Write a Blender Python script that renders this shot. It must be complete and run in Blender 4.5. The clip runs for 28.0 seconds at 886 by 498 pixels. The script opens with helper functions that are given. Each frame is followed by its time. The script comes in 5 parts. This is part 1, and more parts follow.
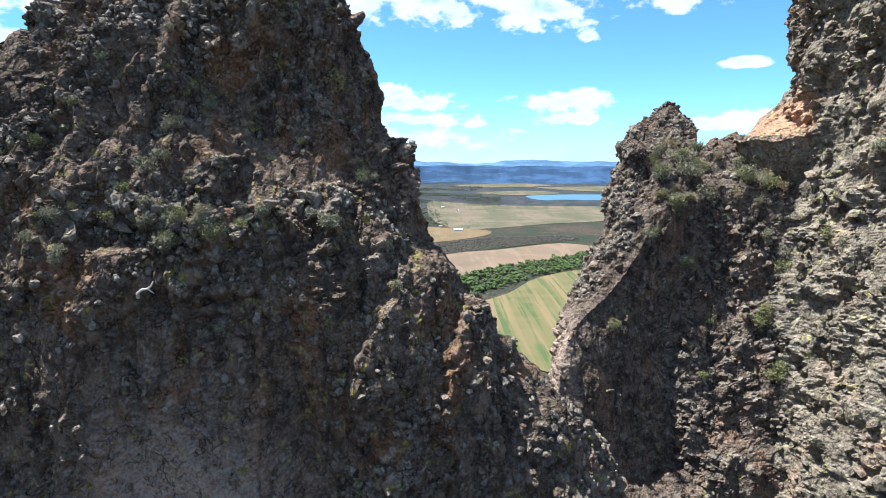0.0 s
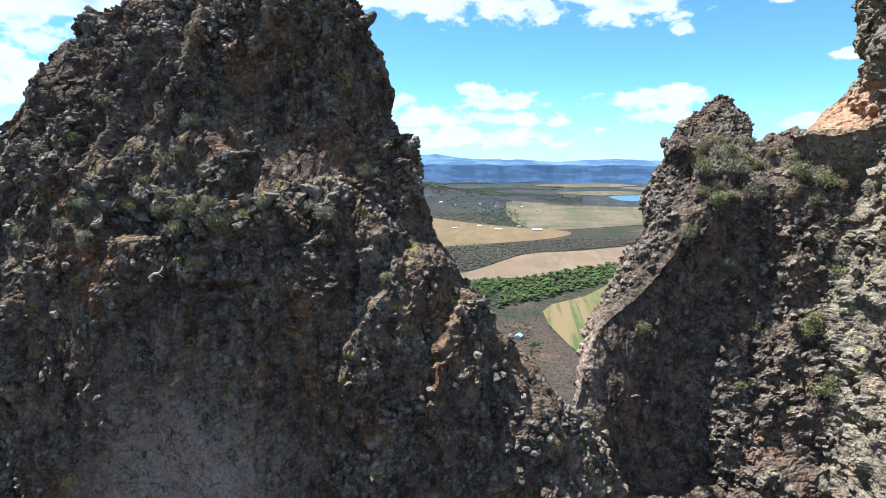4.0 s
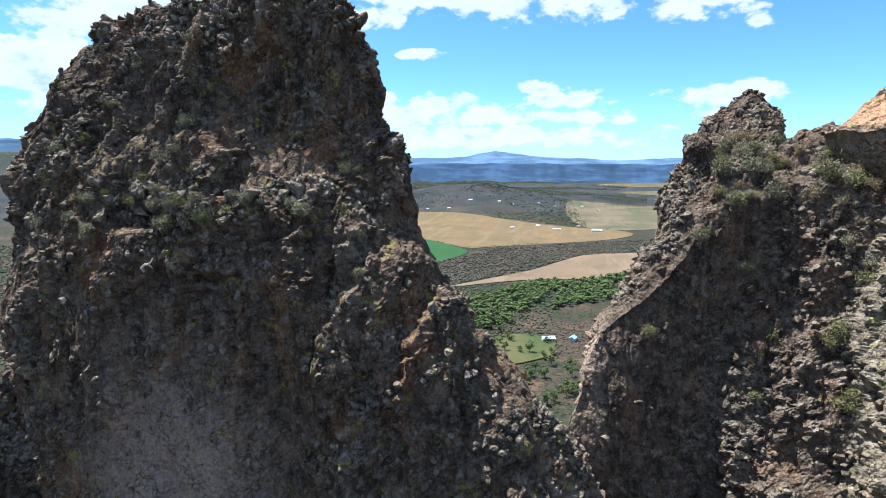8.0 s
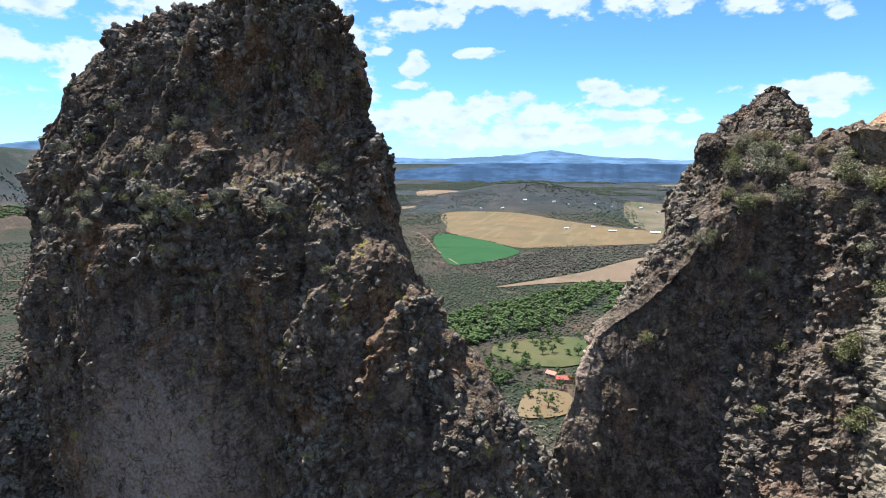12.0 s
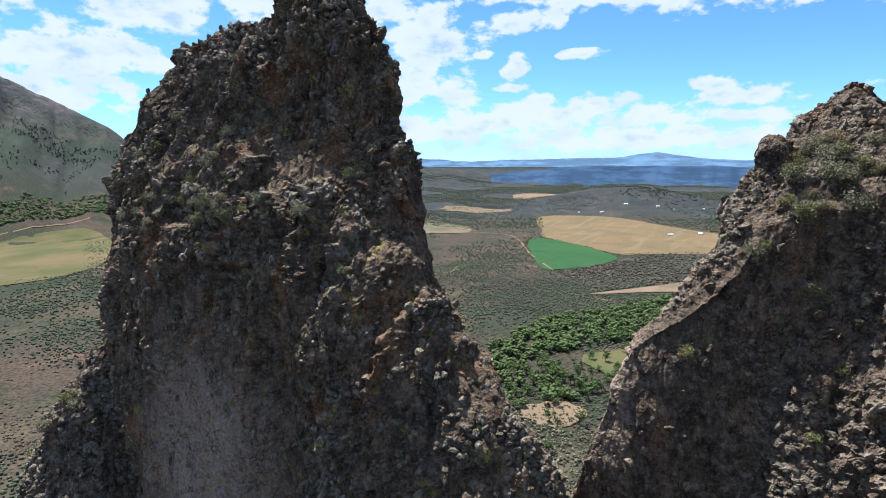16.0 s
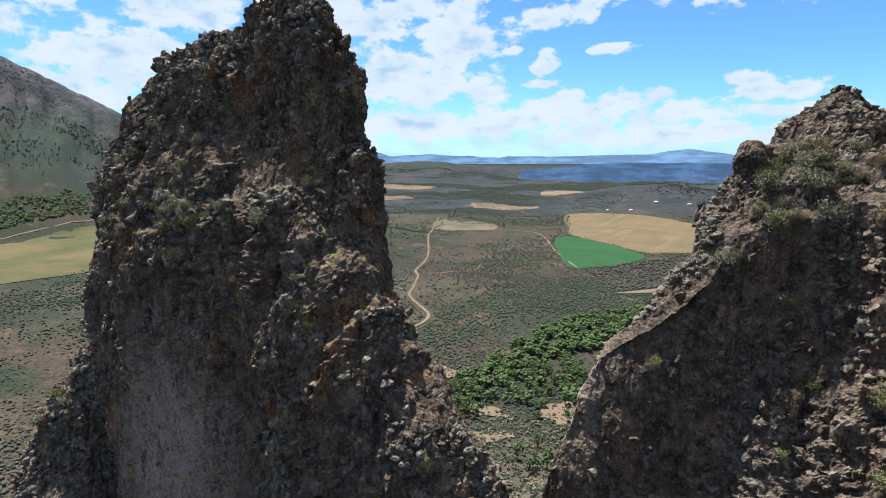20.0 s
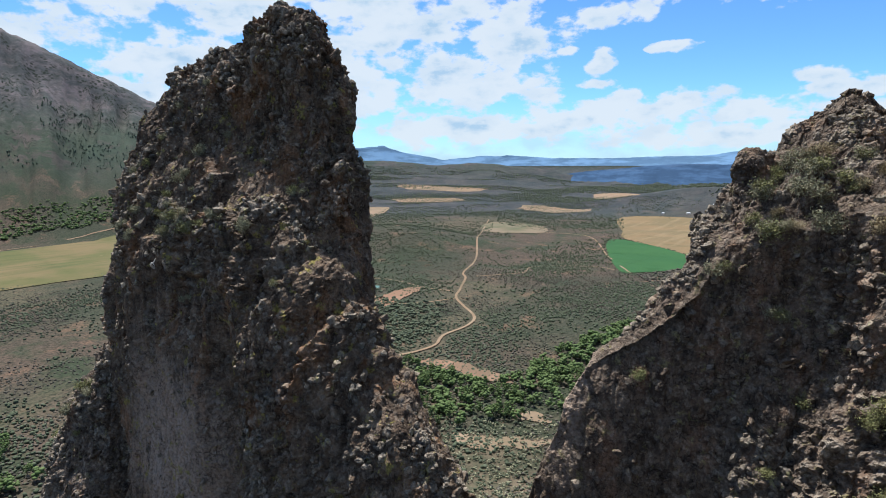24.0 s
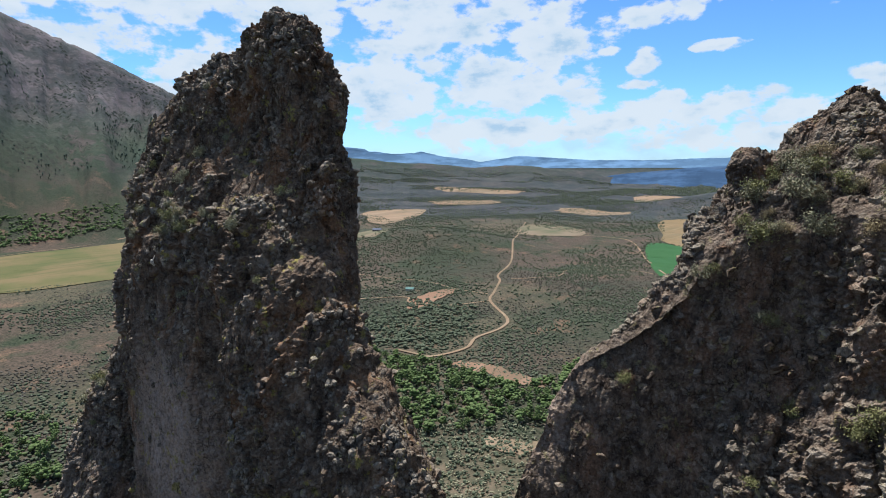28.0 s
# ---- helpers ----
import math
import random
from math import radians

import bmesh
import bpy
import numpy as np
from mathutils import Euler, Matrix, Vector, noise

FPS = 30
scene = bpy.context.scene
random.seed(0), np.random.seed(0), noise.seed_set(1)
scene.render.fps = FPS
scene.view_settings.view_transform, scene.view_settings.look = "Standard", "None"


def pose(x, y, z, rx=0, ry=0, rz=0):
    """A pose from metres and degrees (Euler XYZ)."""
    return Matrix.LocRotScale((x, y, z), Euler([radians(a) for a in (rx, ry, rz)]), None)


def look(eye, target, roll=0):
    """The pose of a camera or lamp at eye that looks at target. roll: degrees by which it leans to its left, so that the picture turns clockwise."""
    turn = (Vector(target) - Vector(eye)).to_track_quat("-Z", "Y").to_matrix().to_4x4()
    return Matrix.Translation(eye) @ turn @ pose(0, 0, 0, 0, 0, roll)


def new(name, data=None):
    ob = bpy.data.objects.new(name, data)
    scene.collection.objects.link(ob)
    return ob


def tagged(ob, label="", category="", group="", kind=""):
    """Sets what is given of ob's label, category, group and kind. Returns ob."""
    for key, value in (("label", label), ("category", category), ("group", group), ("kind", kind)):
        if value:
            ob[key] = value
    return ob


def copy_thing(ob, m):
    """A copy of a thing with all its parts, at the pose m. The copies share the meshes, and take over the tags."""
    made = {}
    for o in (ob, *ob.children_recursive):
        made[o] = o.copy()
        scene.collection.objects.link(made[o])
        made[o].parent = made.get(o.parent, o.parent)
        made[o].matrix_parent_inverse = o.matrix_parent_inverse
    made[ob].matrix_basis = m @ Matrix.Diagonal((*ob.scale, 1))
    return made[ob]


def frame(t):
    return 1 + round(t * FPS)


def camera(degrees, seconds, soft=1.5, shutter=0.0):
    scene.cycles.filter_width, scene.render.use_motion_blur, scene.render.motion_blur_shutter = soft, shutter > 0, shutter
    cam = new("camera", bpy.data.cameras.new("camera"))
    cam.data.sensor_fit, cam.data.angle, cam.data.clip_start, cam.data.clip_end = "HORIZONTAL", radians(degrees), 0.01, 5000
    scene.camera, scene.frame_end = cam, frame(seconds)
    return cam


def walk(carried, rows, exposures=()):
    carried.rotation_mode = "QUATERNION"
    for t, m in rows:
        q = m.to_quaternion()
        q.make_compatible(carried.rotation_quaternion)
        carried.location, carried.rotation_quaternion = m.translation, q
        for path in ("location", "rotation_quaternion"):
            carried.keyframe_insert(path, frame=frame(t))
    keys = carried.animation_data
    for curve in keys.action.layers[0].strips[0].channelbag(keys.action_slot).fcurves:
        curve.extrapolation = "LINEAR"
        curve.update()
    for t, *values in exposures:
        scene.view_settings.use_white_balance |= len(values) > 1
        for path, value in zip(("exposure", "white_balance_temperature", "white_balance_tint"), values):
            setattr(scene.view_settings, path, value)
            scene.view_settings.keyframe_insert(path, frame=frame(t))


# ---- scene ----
cam = camera(77.2, 28.0, 1.0)
METRES, EYE, TILT, LEAN, TURN = 48.0, 235.0, -8.9, 0.0, 0.0
ROWS = [
    (0.0, 0.0, 0.0, 0.0, 0.0, 0.0, -0.0),
    (0.5, 0.0176, 0.0008, -0.0017, 0.98, -0.04, -0.18),
    (1.0, 0.0354, -0.0006, -0.0029, 1.47, -0.07, -0.26),
    (1.5, 0.0531, -0.0031, -0.0051, 1.63, -0.05, -0.25),
    (2.0, 0.0706, -0.0037, -0.0064, 2.61, -0.05, -0.38),
    (2.5, 0.0886, -0.0041, -0.0073, 4.35, -0.09, -0.63),
    (3.0, 0.1074, -0.0032, -0.0076, 5.81, -0.09, -0.86),
    (3.5, 0.1263, -0.0017, -0.0076, 7.13, -0.11, -1.07),
    (5.5, 0.1969, 0.0118, -0.0077, 10.59, -0.31, -1.71),
    (6.0, 0.2146, 0.0148, -0.0073, 11.48, -0.37, -1.87),
    (6.5, 0.2326, 0.0175, -0.0064, 12.09, -0.33, -1.96),
    (7.0, 0.2514, 0.0158, -0.0061, 12.53, -0.36, -1.97),
    (7.5, 0.2699, 0.018, -0.0059, 13.25, -0.4, -2.05),
    (8.0, 0.2869, 0.0227, -0.0063, 14.26, -0.44, -2.19),
    (8.5, 0.3047, 0.0277, -0.007, 15.22, -0.51, -2.36),
    (9.0, 0.3229, 0.033, -0.0068, 16.19, -0.58, -2.53),
    (9.5, 0.3399, 0.0383, -0.0071, 16.63, -0.56, -2.62),
    (10.0, 0.3571, 0.0437, -0.0065, 16.85, -0.56, -2.69),
    (10.5, 0.375, 0.0481, -0.0046, 17.51, -0.56, -2.81),
    (11.0, 0.3922, 0.053, -0.0025, 18.35, -0.63, -2.91),
    (11.5, 0.4101, 0.0588, 0.0005, 19.39, -0.77, -3.09),
    (13.5, 0.487, 0.0694, 0.0031, 21.2, -0.5, -3.27),
    (14.0, 0.5048, 0.0737, 0.0034, 23.73, -0.61, -3.6),
    (14.5, 0.521, 0.0798, 0.0042, 25.76, -0.72, -3.85),
    (15.0, 0.5361, 0.0902, 0.0058, 27.23, -0.85, -4.14),
    (15.5, 0.5534, 0.1002, 0.0096, 29.33, -1.06, -4.43),
    (16.0, 0.5721, 0.1094, 0.0136, 29.84, -1.13, -4.45),
    (16.5, 0.5879, 0.1182, 0.0179, 30.29, -1.26, -4.45),
    (17.0, 0.6015, 0.1277, 0.0211, 30.54, -1.35, -4.5),
    (17.5, 0.6164, 0.1366, 0.025, 30.94, -1.44, -4.58),
    (18.0, 0.6316, 0.1455, 0.0301, 31.28, -1.52, -4.62),
    (18.5, 0.6462, 0.1533, 0.036, 31.44, -1.53, -4.65),
    (19.0, 0.6608, 0.1606, 0.0407, 31.74, -1.55, -4.71),
    (19.5, 0.6757, 0.1692, 0.0438, 32.12, -1.61, -4.75),
    (20.0, 0.6908, 0.1774, 0.0469, 32.71, -1.69, -4.83),
    (20.5, 0.7067, 0.1859, 0.0498, 33.4, -1.73, -4.9),
    (21.0, 0.7221, 0.1949, 0.0533, 34.0, -1.84, -4.97),
    (21.5, 0.7369, 0.204, 0.0556, 34.45, -1.91, -5.0),
    (23.5, 0.8047, 0.2366, 0.0713, 37.58, -2.05, -5.29),
    (24.0, 0.8218, 0.2451, 0.0732, 38.03, -1.95, -5.29),
    (24.5, 0.8376, 0.2526, 0.073, 38.35, -1.92, -5.32),
    (25.0, 0.8513, 0.2592, 0.0747, 39.59, -1.94, -5.35),
    (25.5, 0.8652, 0.2676, 0.0758, 41.32, -1.95, -5.52),
    (26.0, 0.8795, 0.2791, 0.0738, 42.13, -2.06, -5.71),
    (26.5, 0.8938, 0.2916, 0.0735, 42.65, -2.1, -5.78),
    (27.0, 0.9068, 0.3021, 0.0751, 42.59, -2.13, -5.76),
    (27.5, 0.9134, 0.307, 0.0777, 42.42, -2.12, -5.71),
    (28.0, 0.9164, 0.3101, 0.0793, 41.91, -2.08, -5.63),
]
walk(cam, [(t, pose(0, 0, EYE, TILT, LEAN, TURN) @ pose(METRES * x, METRES * y, METRES * z, 90 + pitch, roll, yaw)) for t, x, y, z, yaw, pitch, roll in ROWS],
     [(0.0, 1.5, 5850, 8), (8.0, 1.36, 5950, 8), (14.0, 1.22, 6050, 9), (20.0, 1.08, 6150, 9), (28.0, 0.95, 6150, 9)])

# ---- sky and sun ----
SUN_AZ, SUN_EL = 70.0, 66.0          # degrees to the left of +y, degrees up
world = bpy.data.worlds.new("sky")
scene.world = world
world.use_nodes = True
WT = world.node_tree
WT.nodes.clear()


def wn(kind, **props):
    n = WT.nodes.new(kind)
    for key, value in props.items():
        setattr(n, key, value)
    return n


def wlink(a, b):
    WT.links.new(a, b)


def wmath(op, a, b=None, clamp=False):
    n = wn("ShaderNodeMath", operation=op, use_clamp=clamp)
    for i, v in enumerate((a, b)):
        if v is None:
            continue
        if isinstance(v, (int, float)):
            n.inputs[i].default_value = v
        else:
            wlink(v, n.inputs[i])
    return n.outputs[0]


# clouds: degrees left, degrees up, half width, half height
CLOUDS_RIGHT = [
    (4, 15.6, 13, 2.6), (-9, 14.5, 8, 2.0), (3, 18, 16, 3.2), (-22, 15.2, 7, 1.8), (-29, 15.5, 4, 1.5), (-14, 11.7, 1.3, .8),
    (-12, 5.8, 6, 1.2), (-13, 4.3, 4, 1.0), (2, 5.9, 5, 1.0), (1, 4.2, 5, .8), (-3, 3.8, 1.8, .6), (-27, 8.6, 3, .5),
    (-27, 3.6, 5, 1.0), (-32, 16, 3.5, 1.2),
]
CLOUDS_MID = [
    (10, 2.4, 18, 1.3), (16, 5.0, 7, 1.7), (10, 4.4, 6, 1.4), (25, 4.0, 9, 2.4), (31, 12.0, 6, 3.0), (36, 14.5, 5, 2.0), (23, 9.2, 1.6, 1.6),
    (23, 7.2, 2.6, .7), (26, 10.4, 1.7, .5), (16.5, 10.2, 2.4, .55), (20.5, 5.8, 2.4, 1.4), (22, 13.5, 4, 1.2), (17, 15.4, 6, 1.6), (26, 16.2, 4, 1.4),
    (5, 7.0, 4, .7),
]
CLOUDS_LEFT = [
    (44, 13, 10, 6.0), (36, 8, 10, 4.0), (48, 7, 9, 3.6), (37, 3.8, 9, 2.6), (57, 14.5, 9, 4.8), (62, 9, 9, 3.2), (70, 14.5, 9, 3.6), (66, 5.5, 8, 2.2),
    (78, 16, 9, 5), (76, 9, 8, 3.0), (90, 12, 9, 4), (104, 8, 12, 3), (130, 14, 16, 5), (160, 7, 14, 3), (-50, 9, 7, 2), (-75, 14, 14, 4), (-110, 10, 12, 3),
]
coord = wn("ShaderNodeTexCoord").outputs["Generated"]
split = wn("ShaderNodeSeparateXYZ")
wlink(coord, split.inputs[0])
az = wmath("DEGREES", wmath("ARCTAN2", wmath("MULTIPLY", split.outputs[0], -1.0), split.outputs[1]))
el = wmath("DEGREES", wmath("ARCSINE", split.outputs[2]))
flat_dir = wn("ShaderNodeCombineXYZ")
wlink(az, flat_dir.inputs[0])
wlink(el, flat_dir.inputs[1])
billow = wn("ShaderNodeTexNoise", noise_dimensions="3D")
stretch = wn("ShaderNodeMapping")
stretch.inputs["Scale"].default_value = (1.0, 1.7, 1.0)
wlink(flat_dir.outputs[0], stretch.inputs[0])
wlink(stretch.outputs[0], billow.inputs["Vector"])
billow.inputs["Scale"].default_value = 0.30
billow.inputs["Detail"].default_value = 9.0
billow.inputs["Roughness"].default_value = 0.58
mask = None
for a, e, w, h in CLOUDS_RIGHT + CLOUDS_MID + CLOUDS_LEFT:
    m = wn("ShaderNodeMapping", vector_type="TEXTURE")
    m.inputs["Location"].default_value = (a, e, 0)
    m.inputs["Scale"].default_value = (w * 1.25, h * 1.35, 1)
    wlink(flat_dir.outputs[0], m.inputs[0])
    g = wn("ShaderNodeTexGradient", gradient_type="SPHERICAL")
    wlink(m.outputs[0], g.inputs[0])
    mask = g.outputs["Fac"] if mask is None else wmath("MAXIMUM", mask, g.outputs["Fac"])
# cloud overhead and out of view, added to whiten the light in the shade
overhead = wn("ShaderNodeMapRange", interpolation_type="SMOOTHSTEP")
overhead.inputs["From Min"].default_value, overhead.inputs["From Max"].default_value = 19.0, 30.0
overhead.inputs["To Max"].default_value = 0.42
wlink(el, overhead.inputs["Value"])
mask = wmath("MAXIMUM", mask, overhead.outputs[0])
dense = wmath("ADD", wmath("MULTIPLY", wmath("SUBTRACT", billow.outputs["Fac"], 0.52), 3.0), wmath("MULTIPLY", mask, 1.15))
gate = wmath("MULTIPLY", mask, 9.0, True)
cover = wn("ShaderNodeMapRange", interpolation_type="SMOOTHSTEP")
cover.inputs["From Min"].default_value, cover.inputs["From Max"].default_value = 0.22, 0.62
wlink(wmath("MULTIPLY", dense, gate), cover.inputs["Value"])
core = wn("ShaderNodeMapRange", interpolation_type="SMOOTHSTEP")
core.inputs["From Min"].default_value, core.inputs["From Max"].default_value = 0.75, 1.35
wlink(dense, core.inputs["Value"])
soft = wn("ShaderNodeTexNoise", noise_dimensions="3D")
soft.inputs["Scale"].default_value = 0.22
soft.inputs["Detail"].default_value = 5.0
lower = wn("ShaderNodeMapping")
lower.inputs["Location"].default_value = (3.0, 7.0, 0)
lower.inputs["Scale"].default_value = (1.0, 2.0, 1.0)
wlink(flat_dir.outputs[0], lower.inputs[0])
wlink(lower.outputs[0], soft.inputs["Vector"])
patchy = wn("ShaderNodeMapRange", interpolation_type="SMOOTHSTEP")
patchy.inputs["From Min"].default_value, patchy.inputs["From Max"].default_value = 0.42, 0.66
wlink(soft.outputs["Fac"], patchy.inputs["Value"])
tint = wn("ShaderNodeMix", data_type="RGBA")
tint.inputs["A"].default_value = (1.0, 1.0, 1.0, 1)
tint.inputs["B"].default_value = (0.60, 0.76, 0.90, 1)
wlink(wmath("MULTIPLY", wmath("ADD", core.outputs[0], 0.25), patchy.outputs[0], True), tint.inputs["Factor"])
sky = wn("ShaderNodeTexSky", sky_type="NISHITA", sun_disc=False)
sky.sun_elevation, sky.sun_rotation = radians(SUN_EL), radians(-SUN_AZ)
sky.altitude, sky.air_density, sky.dust_density, sky.ozone_density = 2100, 1.0, 0.3, 1.0
mixed = wn("ShaderNodeMix", data_type="RGBA")
gain = wn("ShaderNodeMix", data_type="RGBA", blend_type="MULTIPLY")
gain.inputs["Factor"].default_value = 1.0
gain.inputs["B"].default_value = (4.6, 5.0, 5.35, 1)
wlink(tint.outputs["Result"], gain.inputs["A"])
wlink(wmath("MULTIPLY", cover.outputs[0], 0.96), mixed.inputs["Factor"])
hue = wn("ShaderNodeMix", data_type="RGBA", blend_type="MULTIPLY")
hue.inputs["Factor"].default_value = 1.0
hue.inputs["B"].default_value = (0.545, 0.835, 1.14, 1)
wlink(sky.outputs[0], hue.inputs["A"])
# a bright veil of far cloud along the horizon
veil = wn("ShaderNodeMapRange", interpolation_type="SMOOTHSTEP")
veil.inputs["From Min"].default_value, veil.inputs["From Max"].default_value = 6.5, 0.2
veil.inputs["To Max"].default_value = 0.7
wlink(el, veil.inputs["Value"])
hazy = wn("ShaderNodeMix", data_type="RGBA")
hazy.inputs["B"].default_value = (2.9, 3.75, 4.6, 1)
wlink(wmath("MULTIPLY", veil.outputs[0], wmath("ADD", wmath("MULTIPLY", patchy.outputs[0], 0.4), 0.6)), hazy.inputs["Factor"])
wlink(hue.outputs["Result"], hazy.inputs["A"])
wlink(hazy.outputs["Result"], mixed.inputs["A"])
wlink(gain.outputs["Result"], mixed.inputs["B"])
back = wn("ShaderNodeBackground")
back.inputs["Strength"].default_value = 0.084
wlink(mixed.outputs["Result"], back.inputs["Color"])
wlink(back.outputs[0], wn("ShaderNodeOutputWorld").inputs["Surface"])

sun = new("sun", bpy.data.lights.new("sun", "SUN"))
sun.data.energy, sun.data.angle, sun.data.color = 5.0, radians(0.53), (1.0, 0.965, 0.92)
sun.matrix_world = look(
    (-math.sin(radians(SUN_AZ)) * 900, math.cos(radians(SUN_AZ)) * 900, 900 * math.tan(radians(SUN_EL))), (0, 0, 0))

# ---- materials ----


class Mat:
    """A node material with small helpers."""

    def __init__(self, name, rough=0.9, spec=0.2):
        self.m = bpy.data.materials.new(name)
        self.m.use_nodes = True
        self.t = self.m.node_tree
        self.bsdf = self.t.nodes["Principled BSDF"]
        self.bsdf.inputs["Roughness"].default_value = rough
        self.bsdf.inputs["Specular IOR Level"].default_value = spec
        self.co = self.t.nodes.new("ShaderNodeTexCoord").outputs["Object"]

    def node(self, kind, **props):
        n = self.t.nodes.new(kind)
        for key, value in props.items():
            setattr(n, key, value)
        return n

    def link(self, a, b):
        self.t.links.new(a, b)

    def scaled(self, scale, src=None):
        n = self.node("ShaderNodeMapping")
        n.inputs["Scale"].default_value = scale
        self.link(src or self.co, n.inputs[0])
        return n.outputs[0]

    def noise(self, scale, detail=4, rough=0.55, src=None):
        n = self.node("ShaderNodeTexNoise")
        n.inputs["Scale"].default_value = scale
        n.inputs["Detail"].default_value = detail
        n.inputs["Roughness"].default_value = rough
        self.link(src or self.co, n.inputs["Vector"])
        return n.outputs["Fac"]

    def voronoi(self, scale, feature="F1", out="Distance", src=None):
        n = self.node("ShaderNodeTexVoronoi", feature=feature)
        n.inputs["Scale"].default_value = scale
        self.link(src or self.co, n.inputs["Vector"])
        return n.outputs[out]

    def step(self, v, lo, hi):
        n = self.node("ShaderNodeMapRange", interpolation_type="SMOOTHSTEP")
        n.inputs["From Min"].default_value, n.inputs["From Max"].default_value = lo, hi
        self.link(v, n.inputs["Value"])
        return n.outputs[0]

    def math(self, op, a, b):
        n = self.node("ShaderNodeMath", operation=op)
        for i, v in enumerate((a, b)):
            if isinstance(v, (int, float)):
                n.inputs[i].default_value = v
            else:
                self.link(v, n.inputs[i])
        return n.outputs[0]

    def mix(self, fac, a, b, blend="MIX"):
        n = self.node("ShaderNodeMix", data_type="RGBA", blend_type=blend)
        for key, v in (("Factor", fac), ("A", a), ("B", b)):
            if isinstance(v, tuple):
                n.inputs[key].default_value = (*v, 1)
            elif isinstance(v, (int, float)):
                n.inputs[key].default_value = v
            else:
                self.link(v, n.inputs[key])
        return n.outputs["Result"]

    def color(self, v):
        self.link(v, self.bsdf.inputs["Base Color"])
        return self

    def bump(self, height, dist, strength=1.0):
        n = self.node("ShaderNodeBump")
        n.inputs["Distance"].default_value = dist
        n.inputs["Strength"].default_value = strength
        self.link(height, n.inputs["Height"])
        self.link(n.outputs[0], self.bsdf.inputs["Normal"])
        return self

    def random(self):
        return self.node("ShaderNodeObjectInfo").outputs["Random"]

    def island(self):
        return self.node("ShaderNodeNewGeometry").outputs["Random Per Island"]


def rock_material(name, dark, mid, pale, rust, lichen, lichen_amount, stain_or_sunlit=None, clasts=0.22):
    """Breccia: a dark matrix with embedded stones, rust and lichen patches and upright water streaks."""
    k = Mat(name, 0.93, 0.12)
    big, middle, fine = k.noise(0.09, 5), k.noise(0.55, 7, 0.66), k.noise(3.4, 8, 0.7)
    wobble = k.node("ShaderNodeTexNoise")
    wobble.inputs["Scale"].default_value = 1.1
    k.link(k.co, wobble.inputs["Vector"])
    bent = k.node("ShaderNodeVectorMath", operation="MULTIPLY_ADD")
    bent.inputs[1].default_value = (0.8, 0.8, 0.8)
    k.link(wobble.outputs["Color"], bent.inputs[0])
    k.link(k.co, bent.inputs[2])
    c = k.mix(k.step(middle, 0.36, 0.64), dark, mid)
    c = k.mix(k.math("MULTIPLY", k.step(k.noise(0.24, 6, 0.62, k.scaled((1, 1, 0.5))), 0.52, 0.66), 0.7), c, rust)
    c = k.mix(k.math("MULTIPLY", k.step(big, 0.52, 0.68), 0.3), c, k.mix(1.0, c, (0.62, 0.66, 0.74), "MULTIPLY"))
    # bedded stones paler than the matrix round them, lifting the sunlit knobs by colour
    bed = k.node("ShaderNodeAttribute", attribute_name="clast")
    c = k.mix(k.math("MULTIPLY", k.step(k.math("ADD", bed.outputs["Fac"], k.math("MULTIPLY", k.noise(2.0, 5, 0.7), 0.3)), 0.28, 0.85), 0.40), c, pale)
    tone = k.step(k.voronoi(1.9, "F1", "Color", bent.outputs[0]), 0.62, 0.86)
    c = k.mix(k.math("MULTIPLY", tone, clasts), c, pale)
    tone = k.step(k.voronoi(4.6, "F1", "Color", bent.outputs[0]), 0.58, 0.9)
    c = k.mix(k.math("MULTIPLY", tone, clasts * 0.8), c, pale)
    streak = k.step(k.noise(1.0, 6, 0.65, k.scaled((1.5, 1.5, 0.14))), 0.42, 0.62)
    c = k.mix(k.math("MULTIPLY", streak, 0.5), c, k.mix(1.0, c, (0.50, 0.49, 0.50), "MULTIPLY"))
    if stain_or_sunlit:
        at, half, rgb = stain_or_sunlit
        m = k.node("ShaderNodeMapping", vector_type="TEXTURE")
        m.inputs["Location"].default_value, m.inputs["Scale"].default_value = at, half
        k.link(k.co, m.inputs[0])
        g = k.node("ShaderNodeTexGradient", gradient_type="SPHERICAL")
        k.link(m.outputs[0], g.inputs[0])
        wash = k.math("ADD", g.outputs["Fac"], k.math("MULTIPLY", k.noise(0.5, 6, 0.6, k.scaled((1, 1, 0.35))), 0.5))
        c = k.mix(k.math("MULTIPLY", k.step(wash, 0.36, 1.0), 0.8), c, rgb)
    spots = k.math("MULTIPLY", k.step(k.noise(0.7, 8, 0.72), 0.57, 0.64), lichen_amount)
    c = k.mix(spots, c, lichen)
    c = k.mix(k.step(fine, 0.34, 0.58), k.mix(1.0, c, (0.56, 0.55, 0.55), "MULTIPLY"), c)
    relief = k.math("ADD", k.math("MULTIPLY", k.noise(1.3, 8, 0.64, k.scaled((1, 1, 0.6))), 1.0), k.math("MULTIPLY", k.noise(7.0, 5, 0.65), 0.22))
    for size, amount in ((1.5, 0.75), (3.7, 0.30)):
        v = k.voronoi(size, "F1", "Distance", bent.outputs[0])
        relief = k.math("SUBTRACT", relief, k.math("MULTIPLY", v, amount))
    for size, wide, dim in ((0.8, 0.03, 0.40), (2.3, 0.05, 0.6)):
        crack = k.voronoi(size, "DISTANCE_TO_EDGE", "Distance", bent.outputs[0])
        shut = k.math("MULTIPLY", k.step(crack, wide, 0.0), k.step(k.noise(0.8, 3), 0.44, 0.62))
        c = k.mix(shut, c, k.mix(1.0, c, (dim, dim, dim), "MULTIPLY"))
